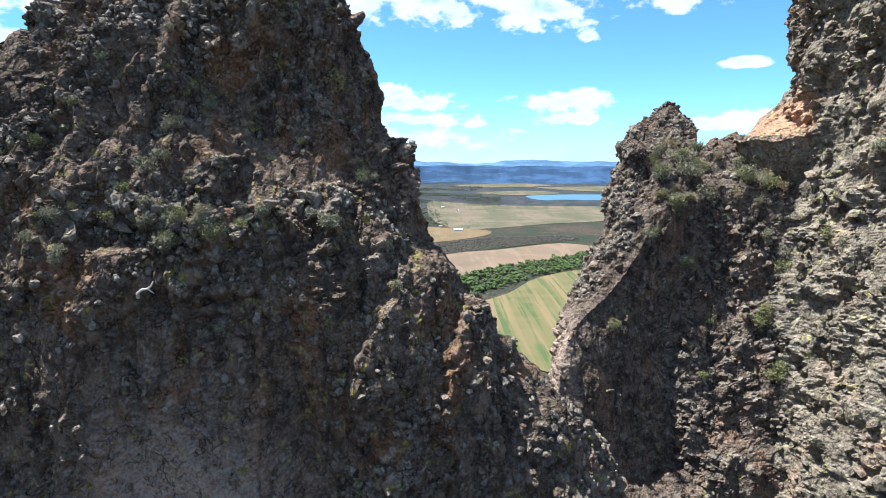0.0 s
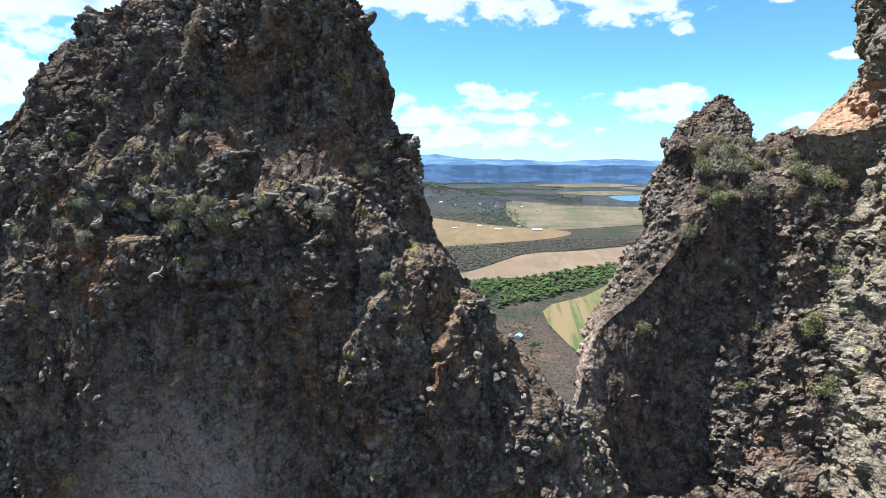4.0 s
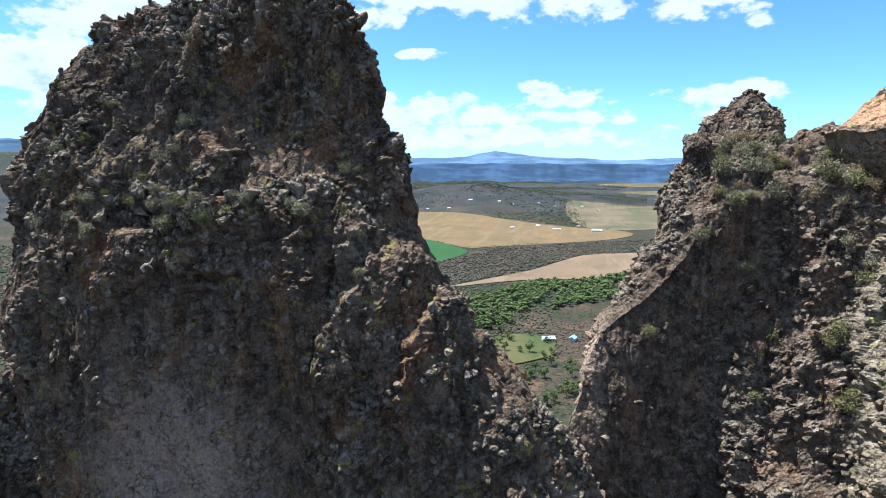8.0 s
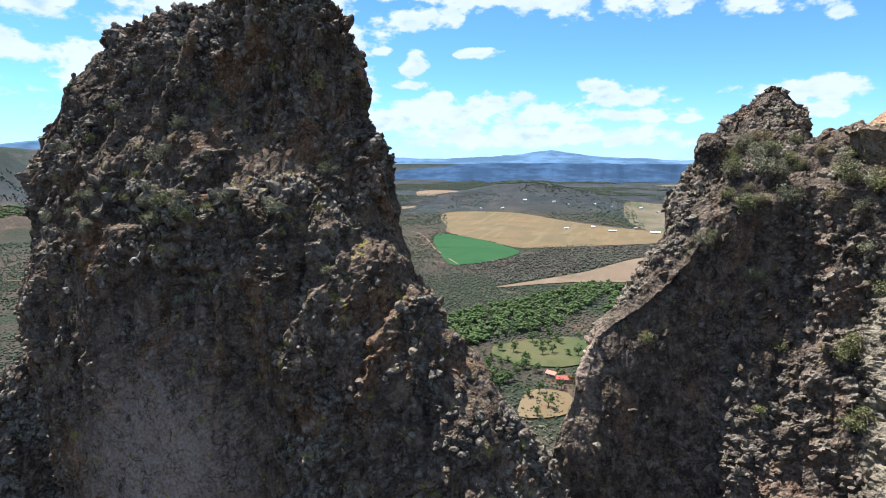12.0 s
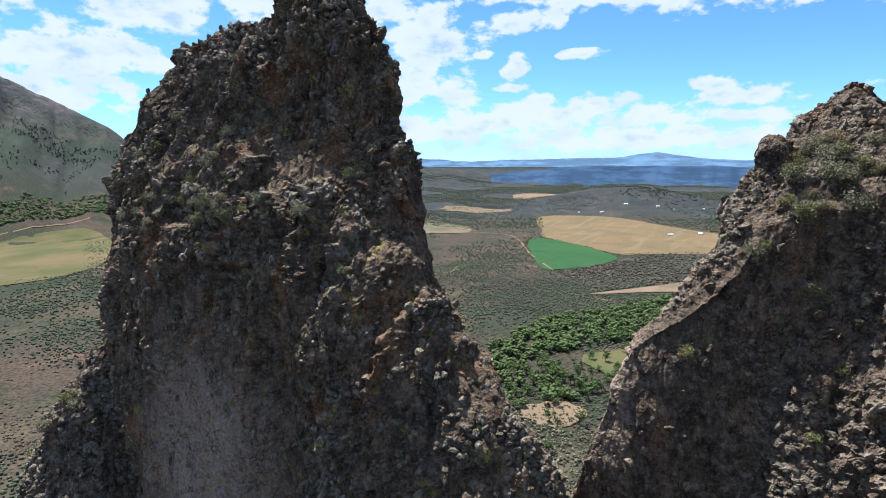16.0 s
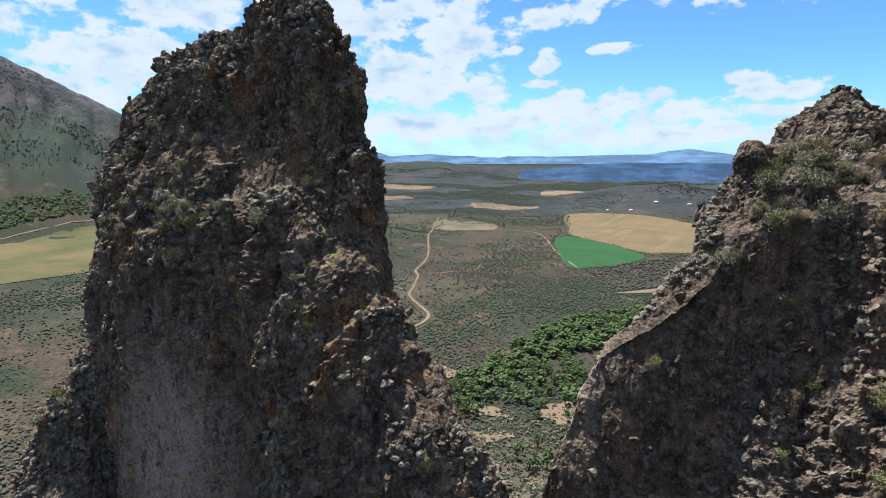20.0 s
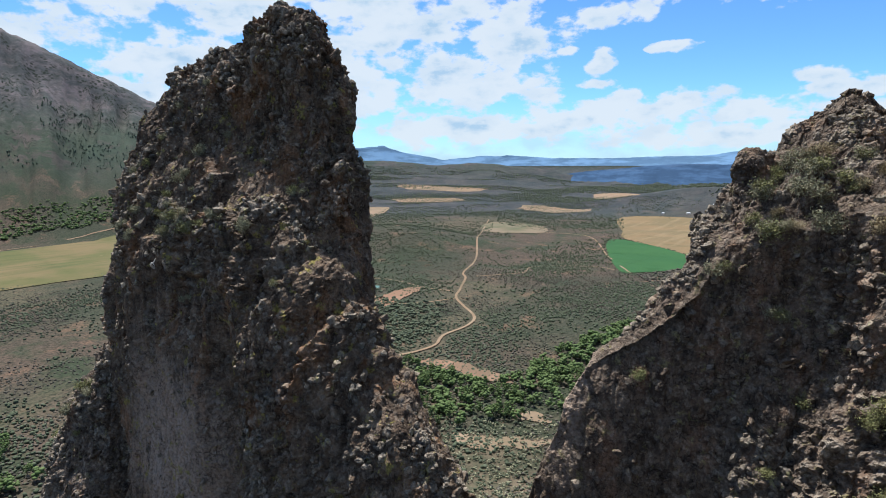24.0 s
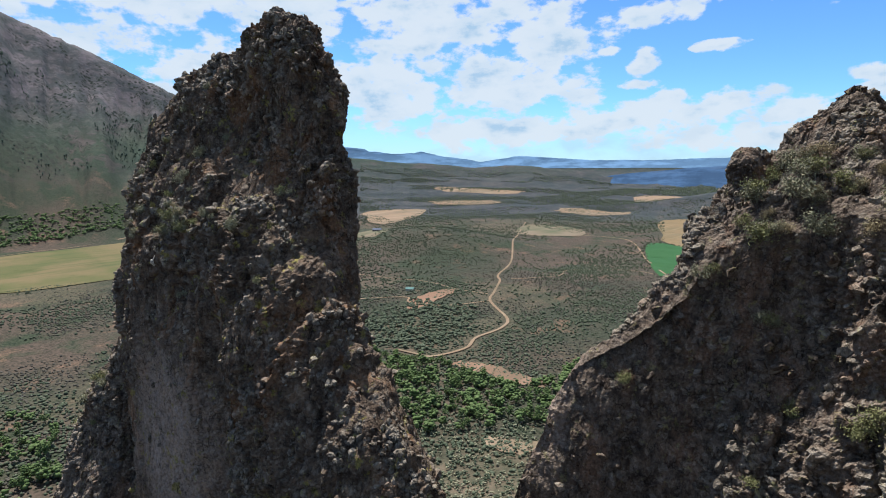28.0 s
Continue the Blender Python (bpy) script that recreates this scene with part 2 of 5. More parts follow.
        relief = k.math("SUBTRACT", relief, k.math("MULTIPLY", shut, 0.5))
    return k.color(c).bump(relief, 0.34, 1.0).m


ROCK_DARK = rock_material("breccia_dark", (0.074, 0.051, 0.035), (0.172, 0.119, 0.080), (0.38, 0.33, 0.26), (0.225, 0.112, 0.052), (0.25, 0.21, 0.055), 0.75,
                          ((-20, 39, 206), (14, 30, 17), (0.345, 0.265, 0.21)))
# the patch on the pinnacle's left side paints its sunlit paleness into the colour
ROCK_WARM = rock_material("breccia_warm", (0.070, 0.051, 0.038), (0.172, 0.127, 0.092), (0.42, 0.365, 0.29), (0.215, 0.125, 0.078), (0.27, 0.24, 0.095), 0.45,
                          ((14, 69, 210), (4.5, 12, 22), (0.38, 0.285, 0.215)))
ROCK_PALE = rock_material("breccia_pale", (0.17, 0.138, 0.10), (0.285, 0.24, 0.172), (0.41, 0.36, 0.275), (0.34, 0.23, 0.155), (0.38, 0.35, 0.13), 0.85,
                          ((47, 79, 240), (7, 9, 8), (0.46, 0.26, 0.15)), 0.25)


def ground_material():
    k = Mat("scrubland", 0.95, 0.1)
    a, b = k.noise(0.0022, 6, 0.6), k.noise(0.0075, 6, 0.62)
    c = k.mix(k.step(a, 0.40, 0.60), (0.052, 0.063, 0.041), (0.100, 0.079, 0.060))
    c = k.mix(k.step(b, 0.49, 0.62), c, (0.046, 0.062, 0.036))
    c = k.mix(k.math("MULTIPLY", k.step(k.noise(0.012, 7, 0.7), 0.55, 0.66), 0.6), c, (0.21, 0.135, 0.092))
    c = k.mix(k.math("MULTIPLY", k.step(k.noise(0.0014, 6, 0.62, k.scaled((1.4, 0.7, 1))), 0.56, 0.62), 0.5), c, (0.15, 0.125, 0.085))
    dots = k.step(k.voronoi(0.24, "F1", "Distance"), 0.26, 0.55)
    dots = k.math("ADD", k.math("MULTIPLY", dots, 0.6), k.math("MULTIPLY", k.step(k.noise(0.22, 6, 0.75), 0.42, 0.6), 0.45))
    c = k.mix(dots, k.mix(1.0, c, (0.40, 0.50, 0.42), "MULTIPLY"), k.mix(1.0, c, (1.62, 1.45, 1.35), "MULTIPLY"))
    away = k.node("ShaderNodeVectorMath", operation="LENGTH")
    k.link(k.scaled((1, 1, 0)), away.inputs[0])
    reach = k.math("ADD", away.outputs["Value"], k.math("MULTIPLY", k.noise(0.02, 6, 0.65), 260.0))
    scree = k.mix(k.step(k.noise(0.05, 6, 0.7), 0.42, 0.6), (0.26, 0.195, 0.125), (0.15, 0.135, 0.08))
    c = k.mix(k.step(reach, 620.0, 450.0), c, scree)
    # far woods, with the blue-grey of distance haze mixed into their colour
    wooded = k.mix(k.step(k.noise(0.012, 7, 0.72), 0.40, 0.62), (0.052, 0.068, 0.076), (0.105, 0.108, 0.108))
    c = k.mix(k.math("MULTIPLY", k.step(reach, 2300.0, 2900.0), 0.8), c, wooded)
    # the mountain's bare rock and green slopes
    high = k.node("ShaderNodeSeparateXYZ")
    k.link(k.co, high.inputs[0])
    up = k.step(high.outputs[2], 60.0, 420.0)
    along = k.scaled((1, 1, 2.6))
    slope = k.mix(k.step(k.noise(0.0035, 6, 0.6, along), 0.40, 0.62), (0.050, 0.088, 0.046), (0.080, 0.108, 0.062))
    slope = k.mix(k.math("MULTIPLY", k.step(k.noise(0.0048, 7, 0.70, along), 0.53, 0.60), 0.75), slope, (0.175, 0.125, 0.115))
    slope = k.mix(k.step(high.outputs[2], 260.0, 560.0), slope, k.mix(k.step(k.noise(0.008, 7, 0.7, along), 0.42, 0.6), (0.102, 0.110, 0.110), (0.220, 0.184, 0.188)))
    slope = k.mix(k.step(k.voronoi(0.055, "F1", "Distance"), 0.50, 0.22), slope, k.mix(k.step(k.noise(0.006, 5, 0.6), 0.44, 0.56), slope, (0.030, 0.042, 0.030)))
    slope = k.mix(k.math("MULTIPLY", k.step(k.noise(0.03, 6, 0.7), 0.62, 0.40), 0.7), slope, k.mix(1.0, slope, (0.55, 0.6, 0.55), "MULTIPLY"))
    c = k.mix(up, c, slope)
    c = k.mix(1.0, c, (0.45, 0.45, 0.47), "MULTIPLY")
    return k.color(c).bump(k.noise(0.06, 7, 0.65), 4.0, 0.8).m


def field_material(name, one, two, streak):
    k = Mat(name, 0.95, 0.1)
    rows = k.noise(0.03, 4, 0.6, k.scaled((1, 0.12, 1)))
    c = k.mix(k.step(k.noise(0.006, 5), 0.38, 0.62), one, two)
    c = k.mix(k.math("MULTIPLY", k.step(rows, 0.50, 0.66), 0.6), c, streak)
    c = k.mix(k.math("MULTIPLY", k.step(k.noise(0.011, 7, 0.7), 0.54, 0.66), 0.45), c, k.mix(1.0, c, (0.55, 0.66, 0.52), "MULTIPLY"))
    c = k.mix(k.math("MULTIPLY", k.step(k.noise(0.12, 6, 0.75), 0.5, 0.7), 0.25), c, k.mix(1.0, c, (0.6, 0.6, 0.58), "MULTIPLY"))
    c = k.mix(1.0, c, (0.72, 0.72, 0.72), "MULTIPLY")
    return k.color(c).bump(k.noise(0.5, 3), 0.15, 0.4).m


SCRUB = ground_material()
HAY = field_material("dry_hay", (0.195, 0.134, 0.070), (0.155, 0.118, 0.062), (0.225, 0.165, 0.092))
FALLOW = field_material("fallow_soil", (0.225, 0.155, 0.100), (0.185, 0.135, 0.088), (0.255, 0.185, 0.125))
PASTURE = field_material("pasture", (0.070, 0.092, 0.034), (0.122, 0.112, 0.05), (0.05, 0.08, 0.026))
HAYMEADOW = field_material("hay_meadow", (0.098, 0.098, 0.038), (0.155, 0.118, 0.058), (0.066, 0.082, 0.03))
CROP = field_material("irrigated_crop", (0.030, 0.090, 0.030), (0.036, 0.10, 0.033), (0.029, 0.080, 0.028))
MIXED = field_material("mixed_pasture", (0.115, 0.108, 0.062), (0.185, 0.142, 0.095), (0.075, 0.095, 0.05))
DIRT = field_material("red_dirt", (0.245, 0.165, 0.105), (0.19, 0.14, 0.09), (0.31, 0.225, 0.155))


BANK = field_material("red_bank", (0.215, 0.125, 0.080), (0.15, 0.105, 0.068), (0.27, 0.165, 0.11))


def striped_material(name, tones, width, turn):
    k = Mat(name, 0.95, 0.1)
    m = k.node("ShaderNodeMapping")
    m.inputs["Rotation"].default_value = (0, 0, radians(turn))
    m.inputs["Scale"].default_value = (1 / width, 0.0012, 0)
    k.link(k.co, m.inputs[0])
    c = k.mix(k.step(k.noise(1.0, 2, 0.5, m.outputs[0]), 0.44, 0.56), tones[0], tones[1])
    c = k.mix(k.step(k.noise(2.7, 2, 0.5, m.outputs[0]), 0.52, 0.60), c, tones[2])
    c = k.mix(k.math("MULTIPLY", k.step(k.noise(0.02, 5), 0.40, 0.65), 0.4), c, tones[1])
    return k.color(c).bump(k.noise(0.5, 3), 0.15, 0.4).m


MEADOW = striped_material("mown_meadow", ((0.098, 0.092, 0.038), (0.150, 0.112, 0.056), (0.058, 0.080, 0.028)), 26.0, 118.0)


def plain(name, rgb, rough=0.8, spec=0.2, var=0.25, scale=0.5, metal=0.0):
    k = Mat(name, rough, spec)
    k.bsdf.inputs["Metallic"].default_value = metal
    n = k.noise(scale, 5)
    return k.color(k.mix(n, tuple(v * (1 - var) for v in rgb), tuple(v * (1 + var) for v in rgb))).m


# ---- noise in numpy ----
RNG = np.random.RandomState(7)
PERM = RNG.permutation(4096).astype(np.int32)
VALS = (RNG.rand(4096, 4) * 2 - 1).astype(np.float32)


def hash3(i, j, k, seed=0):
    return PERM[(PERM[(PERM[(i + seed * 131) & 4095] + j) & 4095] + k) & 4095]


def vnoise(p, seed=0):
    """Smooth value noise, -1 to 1, at points p (n, 3)."""
    p = np.asarray(p, np.float32)
    i = np.floor(p).astype(np.int32)
    w = p - i
    w = w * w * (3 - 2 * w)
    out = np.zeros(len(p), np.float32)
    for dx in (0, 1):
        for dy in (0, 1):
            for dz in (0, 1):
                v = VALS[hash3(i[:, 0] + dx, i[:, 1] + dy, i[:, 2] + dz, seed), 0]
                out += v * np.abs(1 - dx - w[:, 0]) * np.abs(1 - dy - w[:, 1]) * np.abs(1 - dz - w[:, 2])
    return out


def fbm(p, octaves=4, gain=0.5, seed=0):
    out, amp = np.zeros(len(p)), 1.0
    for o in range(octaves):
        out += amp * vnoise(p * 2.0 ** o + 17.3 * o, seed + o)
        amp *= gain
    return out


def blocks(p, seed=0):
    """Broken-block relief: each cell has its own offset and tilted face; returns height and closeness to a joint."""
    p = np.asarray(p, np.float32)
    i = np.floor(p).astype(np.int32)
    best = np.full(len(p), 9.0, np.float32)
    second = np.full(len(p), 9.0, np.float32)
    ids = np.zeros(len(p), np.int32)
    at = np.zeros((len(p), 3), np.float32)
    for dx in (-1, 0, 1):
        for dy in (-1, 0, 1):
            for dz in (-1, 0, 1):
                c = i + (dx, dy, dz)
                h = hash3(c[:, 0], c[:, 1], c[:, 2], seed)
                q = c + 0.5 + 0.46 * VALS[h, :3]
                d = ((p - q) ** 2).sum(1)
                near = d < best
                second = np.where(near, best, np.minimum(second, d))
                best = np.where(near, d, best)
                ids = np.where(near, h, ids)
                at[near] = q[near]
    tilt = VALS[(ids * 7 + 3) & 4095, :3]
    height = VALS[ids, 3] * 0.68 + ((p - at) * tilt).sum(1) * 0.72
    return height, np.sqrt(second) - np.sqrt(best)


CUTS = np.array([(0.90, 0.35, 0.26), (-0.28, 0.88, 0.38), (0.24, -0.42, 0.87), (0.60, 0.52, -0.60), (-0.62, 0.40, 0.67)], np.float32).T


def cobbles(p, seed=0, thin=0.0):
    """Stones bedded in a face: angular flat-topped lumps of uneven size, in cells of one unit; thin leaves cells bare."""
    p = np.asarray(p, np.float32)
    i = np.floor(p).astype(np.int32)
    out = np.zeros(len(p), np.float32)
    for dx in (-1, 0, 1):
        for dy in (-1, 0, 1):
            for dz in (-1, 0, 1):
                c = i + np.array((dx, dy, dz), np.int32)
                h = hash3(c[:, 0], c[:, 1], c[:, 2], seed)
                r = np.where(VALS[h, 3] > thin * 2 - 1, 0.40 + 0.20 * VALS[(h * 5 + 1) & 4095, 3], np.float32(1e-3))
                w = (p - c - np.float32(0.5) - np.float32(0.46) * VALS[h, :3]) * (1 + np.float32(0.4) * VALS[(h * 3 + 2) & 4095, :3])
                d = np.abs(w @ CUTS).max(1) / r
                out = np.maximum(out, r * np.clip((1 - d) * 1.9, 0, 0.62 + 0.22 * (1 - d)))
    return out


def part(name, bm, material, parent=None, label="", kind=""):
    """Links a bmesh (or a ready mesh) as one object under its parent."""
    if isinstance(bm, bmesh.types.BMesh):
        me = bpy.data.meshes.new(name)
        bm.to_mesh(me)
        bm.free()
    else:
        me = bm
    if material is not None and not me.materials:
        me.materials.append(material)
    ob = new(name, me)
    if parent is not None:
        ob.parent = parent
    return tagged(ob, label, kind=kind)


def mesh_from(name, verts, faces, smooth=False, cap=()):
    verts = np.asarray(verts, np.float32)
    faces = np.asarray(faces, np.int32)
    me = bpy.data.meshes.new(name)
    n, k = faces.shape
    more = 1 if len(cap) else 0
    me.vertices.add(len(verts))
    me.vertices.foreach_set("co", verts.ravel())
    me.loops.add(n * k + len(cap))
    me.loops.foreach_set("vertex_index", np.concatenate([faces.ravel(), np.asarray(cap, np.int32)]).astype(np.int32))
    me.polygons.add(n + more)
    me.polygons.foreach_set("loop_start", np.arange(n + more, dtype=np.int32) * k)
    me.polygons.foreach_set("use_smooth", np.full(n + more, smooth))
    me.update(calc_edges=True)
    return me


# ---- the lie of the land ----
FLAT_TO = 2800.0


def squeeze(d):
    """True distance to built distance: the far country is drawn in towards the horizon."""
    return np.where(d < FLAT_TO, d, FLAT_TO + 2000 * (1 - np.exp(-np.maximum(d - FLAT_TO, 0) / 4500)))


def ridge(a):
    """Height of the mountain's crest over the eye, as degrees up, by direction (degrees left)."""
    return np.interp(a, (50, 56, 60.6, 65, 68.3, 74, 79.4, 88, 105, 125, 150), (-3, -.5, 2.5, 4.9, 6.6, 9.5, 11.6, 14, 15, 9, 0))


def land(x, y):
    """Built place (x, y, z) of a true map point."""
    x, y = np.asarray(x, float), np.asarray(y, float)
    d = np.hypot(x, y)
    a = np.degrees(np.arctan2(-x, y))
    r = squeeze(d)
    z = EYE - EYE * r / np.maximum(d, 1.0)
    z = np.where(d < FLAT_TO, 0.0, z)
    p = np.stack([x / 420, y / 420, np.zeros_like(x)], -1).reshape(-1, 3)
    rough = (fbm(p, 4, 0.5, 40)).reshape(x.shape)
    hills = np.clip((d - 250) / 500, 0, 1) * np.clip((a + 8) / 25, 0, 1)
    z = z + 7.0 * rough * hills * np.clip((3500 - d) / 800, 0, 1)
    z = z + 34 * np.exp(-(((x - 60) / 330) ** 2 + ((y - 3300) / 170) ** 2)) + 26 * np.exp(-(((x + 420) / 300) ** 2 + ((y - 2900) / 200) ** 2))
    z = z + 95 * np.exp(-(((x + 620) / 470) ** 2 + ((y - 2880) / 330) ** 2))
    z = z + 55 * np.exp(-(((x + 1060) / 260) ** 2 + ((y - 1180) / 230) ** 2))
    # the cone of scree that the rocks stand on
    c = np.hypot(x + 2, y - 62)
    z = z + 128 * np.clip(1 - c / 330, 0, 1) ** 1.35 + 2.5 * rough * np.clip(1 - c / 330, 0, 1)
    # the mountain
    foot, crest = 1950.0, 3300.0
    up = np.clip((r - foot) / (crest - foot), 0, 1)
    top = np.maximum(EYE + crest * np.tan(np.radians(ridge(a))), 0) * np.clip((a - 46) / 14, 0, 1)
    folds = 1 + 0.17 * fbm(np.stack([a / 2.4 + r / 1700, r / 1100, np.zeros_like(a)], -1).reshape(-1, 3), 5, 0.55, 60).reshape(a.shape) * (1 - up ** 4)
    gully = np.abs(fbm(np.stack([a / 0.75 + r / 900, r / 520, np.zeros_like(a)], -1).reshape(-1, 3), 4, 0.55, 66)).reshape(a.shape)
    z = z + top * (up ** 1.15) * folds * (1 - 0.10 * gully * np.clip((1 - up) * 6, 0.15, 1)) * np.clip(1 - (r - crest) / 1500, 0, 1)
    # wooded hills across the valley
    crest_el = np.interp(a, (-4, 4.9, 10.6, 14, 19, 24.6, 29, 32.6, 37, 43, 50, 58, 64), (-5.0, -2.9, -2.2, -2.05, -1.9, -1.35, -.56, -.21, -.2, .05, .6, 1.0, 1.0))
    u = np.clip((r - 2300) / 1900, 0, 1)
    flat_el = np.degrees(np.arctan2(z - EYE, np.maximum(r, 1)))
    back = np.clip((r - 4200) / 300, 0, 1)
    el_ = -5.8 + (crest_el + 5.8) * u ** 1.25 + 0.16 * rough * u * (1 - back) - 3 * back
    z = np.where((r > 2300) & (el_ > flat_el), EYE + r * np.tan(np.radians(el_)), z)
    return x * r / np.maximum(d, 1e-6), y * r / np.maximum(d, 1e-6), z


def build_ground():
    ang = np.concatenate([np.arange(-50, 92, 0.3), np.arange(92, 310, 3.0)])
    rad = np.concatenate([np.linspace(0.5, 60, 8), np.geomspace(70, 2800, 150), np.geomspace(2900, 30000, 60)])
    A_, R_ = np.meshgrid(np.radians(ang), rad)
    x, y, z = land(-np.sin(A_) * R_, np.cos(A_) * R_)
    n, m = len(rad), len(ang)
    idx = np.arange(n * m).reshape(n, m)
    nxt = np.roll(idx, -1, 1)
    quads = np.stack([idx[:-1], idx[1:], nxt[1:], nxt[:-1]], -1).reshape(-1, 4)[:, ::-1]
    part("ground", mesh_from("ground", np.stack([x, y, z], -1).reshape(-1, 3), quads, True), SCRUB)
    tagged(bpy.data.objects["ground"], "olive and brown scrub valley floor rising to a mountain", "ground", kind="structure")


build_ground()


def drape(name, outline, material, lift, label, category, cut=60.0):
    """A thin sheet over the land with the given outline, cut fine enough to follow it."""
    bm = bmesh.new()
    bm.faces.new([bm.verts.new((px, py, 0)) for px, py in outline])
    xs, ys = [q[0] for q in outline], [q[1] for q in outline]
    size = max(cut, max(max(xs) - min(xs), max(ys) - min(ys)) / 40)
    for lo, hi, axis in ((min(xs), max(xs), (1, 0, 0)), (min(ys), max(ys), (0, 1, 0))):
        v = lo + size
        while v < hi:
            bmesh.ops.bisect_plane(bm, geom=bm.verts[:] + bm.edges[:] + bm.faces[:], plane_co=tuple(v * u for u in axis), plane_no=axis)
            v += size
    co = np.array([v.co[:] for v in bm.verts])
    x, y, z = land(co[:, 0], co[:, 1])
    for v, *q in zip(bm.verts, x, y, z + lift):
        v.co = q
    bmesh.ops.recalc_face_normals(bm, faces=bm.faces)
    if sum(f.normal.z for f in bm.faces) < 0:
        bmesh.ops.reverse_faces(bm, faces=bm.faces)
    return tagged(part(name, bm, material), label, category, kind="structure")


def rounded(points, steps=4, wobble=0.0, closed=True):
    """A smooth line through a few points."""
    n, out = len(points), []
    for i in range(n if closed else n - 1):
        p = [Vector(points[j % n] if closed else points[min(max(j, 0), n - 1)]) for j in (i - 1, i, i + 1, i + 2)]
        for s in range(steps):
            u = s / steps
            q = 0.5 * (2 * p[1] + (p[2] - p[0]) * u + (2 * p[0] - 5 * p[1] + 4 * p[2] - p[3]) * u * u + (3 * p[1] - p[0] - 3 * p[2] + p[3]) * u ** 3)
            out.append((q.x + random.uniform(-wobble, wobble), q.y + random.uniform(-wobble, wobble)))
    if not closed:
        out.append(tuple(points[-1]))
    return out


def road(name, points, width, material, label):
    line = np.array(rounded(points, 12, 0, False))
    d = np.gradient(line, axis=0)
    d /= np.linalg.norm(d, axis=1)[:, None]
    side = np.stack([-d[:, 1], d[:, 0]], 1) * width / 2
    rows = [line + side * s for s in (-1, -.3, .3, 1)]
    co = np.stack(rows, 1).reshape(-1, 2)
    x, y, z = land(co[:, 0], co[:, 1])
    faces = [(4 * i + j, 4 * i + 4 + j, 4 * i + 5 + j, 4 * i + 1 + j) for i in range(len(line) - 1) for j in range(3)]
    me = mesh_from(name, np.stack([x, y, z + 1.3], 1), np.array(faces)[:, ::-1], True)
    return tagged(part(name, me, material), label, "road", kind="structure")


drape("field", rounded([(-572, 1540), (-406, 1189), (-353, 1170), (-280, 1330), (-310, 1440), (-560, 1640)], 4), CROP, 1.4, "irrigated bright green crop field in the valley", "field")
drape("field", rounded([(-820, 2330), (-480, 2330), (-100, 2050), (150, 1920), (100, 1730), (-210, 1500), (-310, 1455), (-560, 1660), (-640, 1850)], 4), HAY, 1.2, "golden dry hay field beside a green crop", "field")
drape("field", rounded([(-230, 965), (-106, 1060), (23, 1120), (129, 1230), (260, 1330), (420, 1500), (340, 1600), (150, 1480), (10, 1400), (-91, 1170)], 4), FALLOW, 1.4, "long pale fallow field along the creek woods", "field")
drape("field", rounded([(40, 860), (120, 980), (200, 1120), (330, 1200), (330, 1000), (240, 800), (150, 600), (90, 640)], 3), MEADOW, 1.4, "striped green and yellow hay meadow", "field")
drape("field", rounded([(-60, 2950), (350, 3000), (900, 2900), (720, 2300), (420, 2130), (30, 1990)], 4), MIXED, 1.2, "wide plain of tan and faint green farmland", "field")
drape("field", rounded([(-150, 640), (-122, 688), (-67, 728), (-20, 715), (-20, 650), (-77, 612), (-112, 606)], 4, 5), PASTURE, 1.4, "small green meadow beside the farmhouses", "field")
drape("field", rounded([(-1750, 240), (-1830, 600), (-1830, 950), (-1500, 860), (-1220, 620), (-1230, 380), (-1270, 190), (-1500, 120)], 4), HAYMEADOW, 1.4, "yellow-green hay field below the mountain", "field")
drape("field", rounded([(-1149, 1830), (-961, 1850), (-850, 1690), (-978, 1560), (-1080, 1640)], 4), MIXED, 1.4, "small dry clearing in the scrub", "field")
drape("field", rounded([(-2080, 1785), (-1969, 2104), (-1617, 1556), (-1700, 1500)], 4, 15), DIRT, 1.6, "bare reddish clearing in the scrub", "field")
drape("field", rounded([(-1480, 1290), (-1380, 1345), (-1187, 1132), (-1163, 1034), (-1290, 1080)], 4, 10), MIXED, 1.6, "dry yard clearing round a dark farmhouse", "field")
drape("field", rounded([(-80, 540), (-42, 545), (-36, 500), (-78, 478)], 4), HAY, 1.4, "small dry yard beside the farmhouses", "field", 20.0)
drape("lake", rounded([(571, 3853), (760, 4020), (1136, 4055), (1300, 3900), (968, 3451), (760, 3500), (609, 3420)], 4), plain("lake_water", (0.06, 0.13, 0.17), 0.3, 0.3, 0.1, 0.01), 1.4, "turquoise reservoir out on the plain", "lake")
for spot in ([(-3300, 3700), (-2600, 3900), (-2500, 3500), (-3000, 3400)], [(-1560, 4000), (-1100, 3900), (-1014, 3460), (-1400, 3400)], [(-1430, 2620), (-1100, 2560), (-1120, 2400), (-1400, 2430)],
             [(-2400, 2700), (-2100, 2900), (-1950, 2600), (-2250, 2450)], [(-385, 494), (-373, 512), (-349, 520), (-318, 523), (-268, 516), (-250, 504), (-299, 495), (-351, 497)], [(-608, 641), (-640, 692), (-647, 775), (-626, 787), (-612, 741), (-588, 657)]):
    drape("clearing", rounded(spot, 6, 38 if abs(spot[0][0]) > 1000 else 5), BANK if abs(spot[0][0]) < 1000 else DIRT, 1.6, "bare pale dirt clearing in the scrub", "clearing", 30.0)
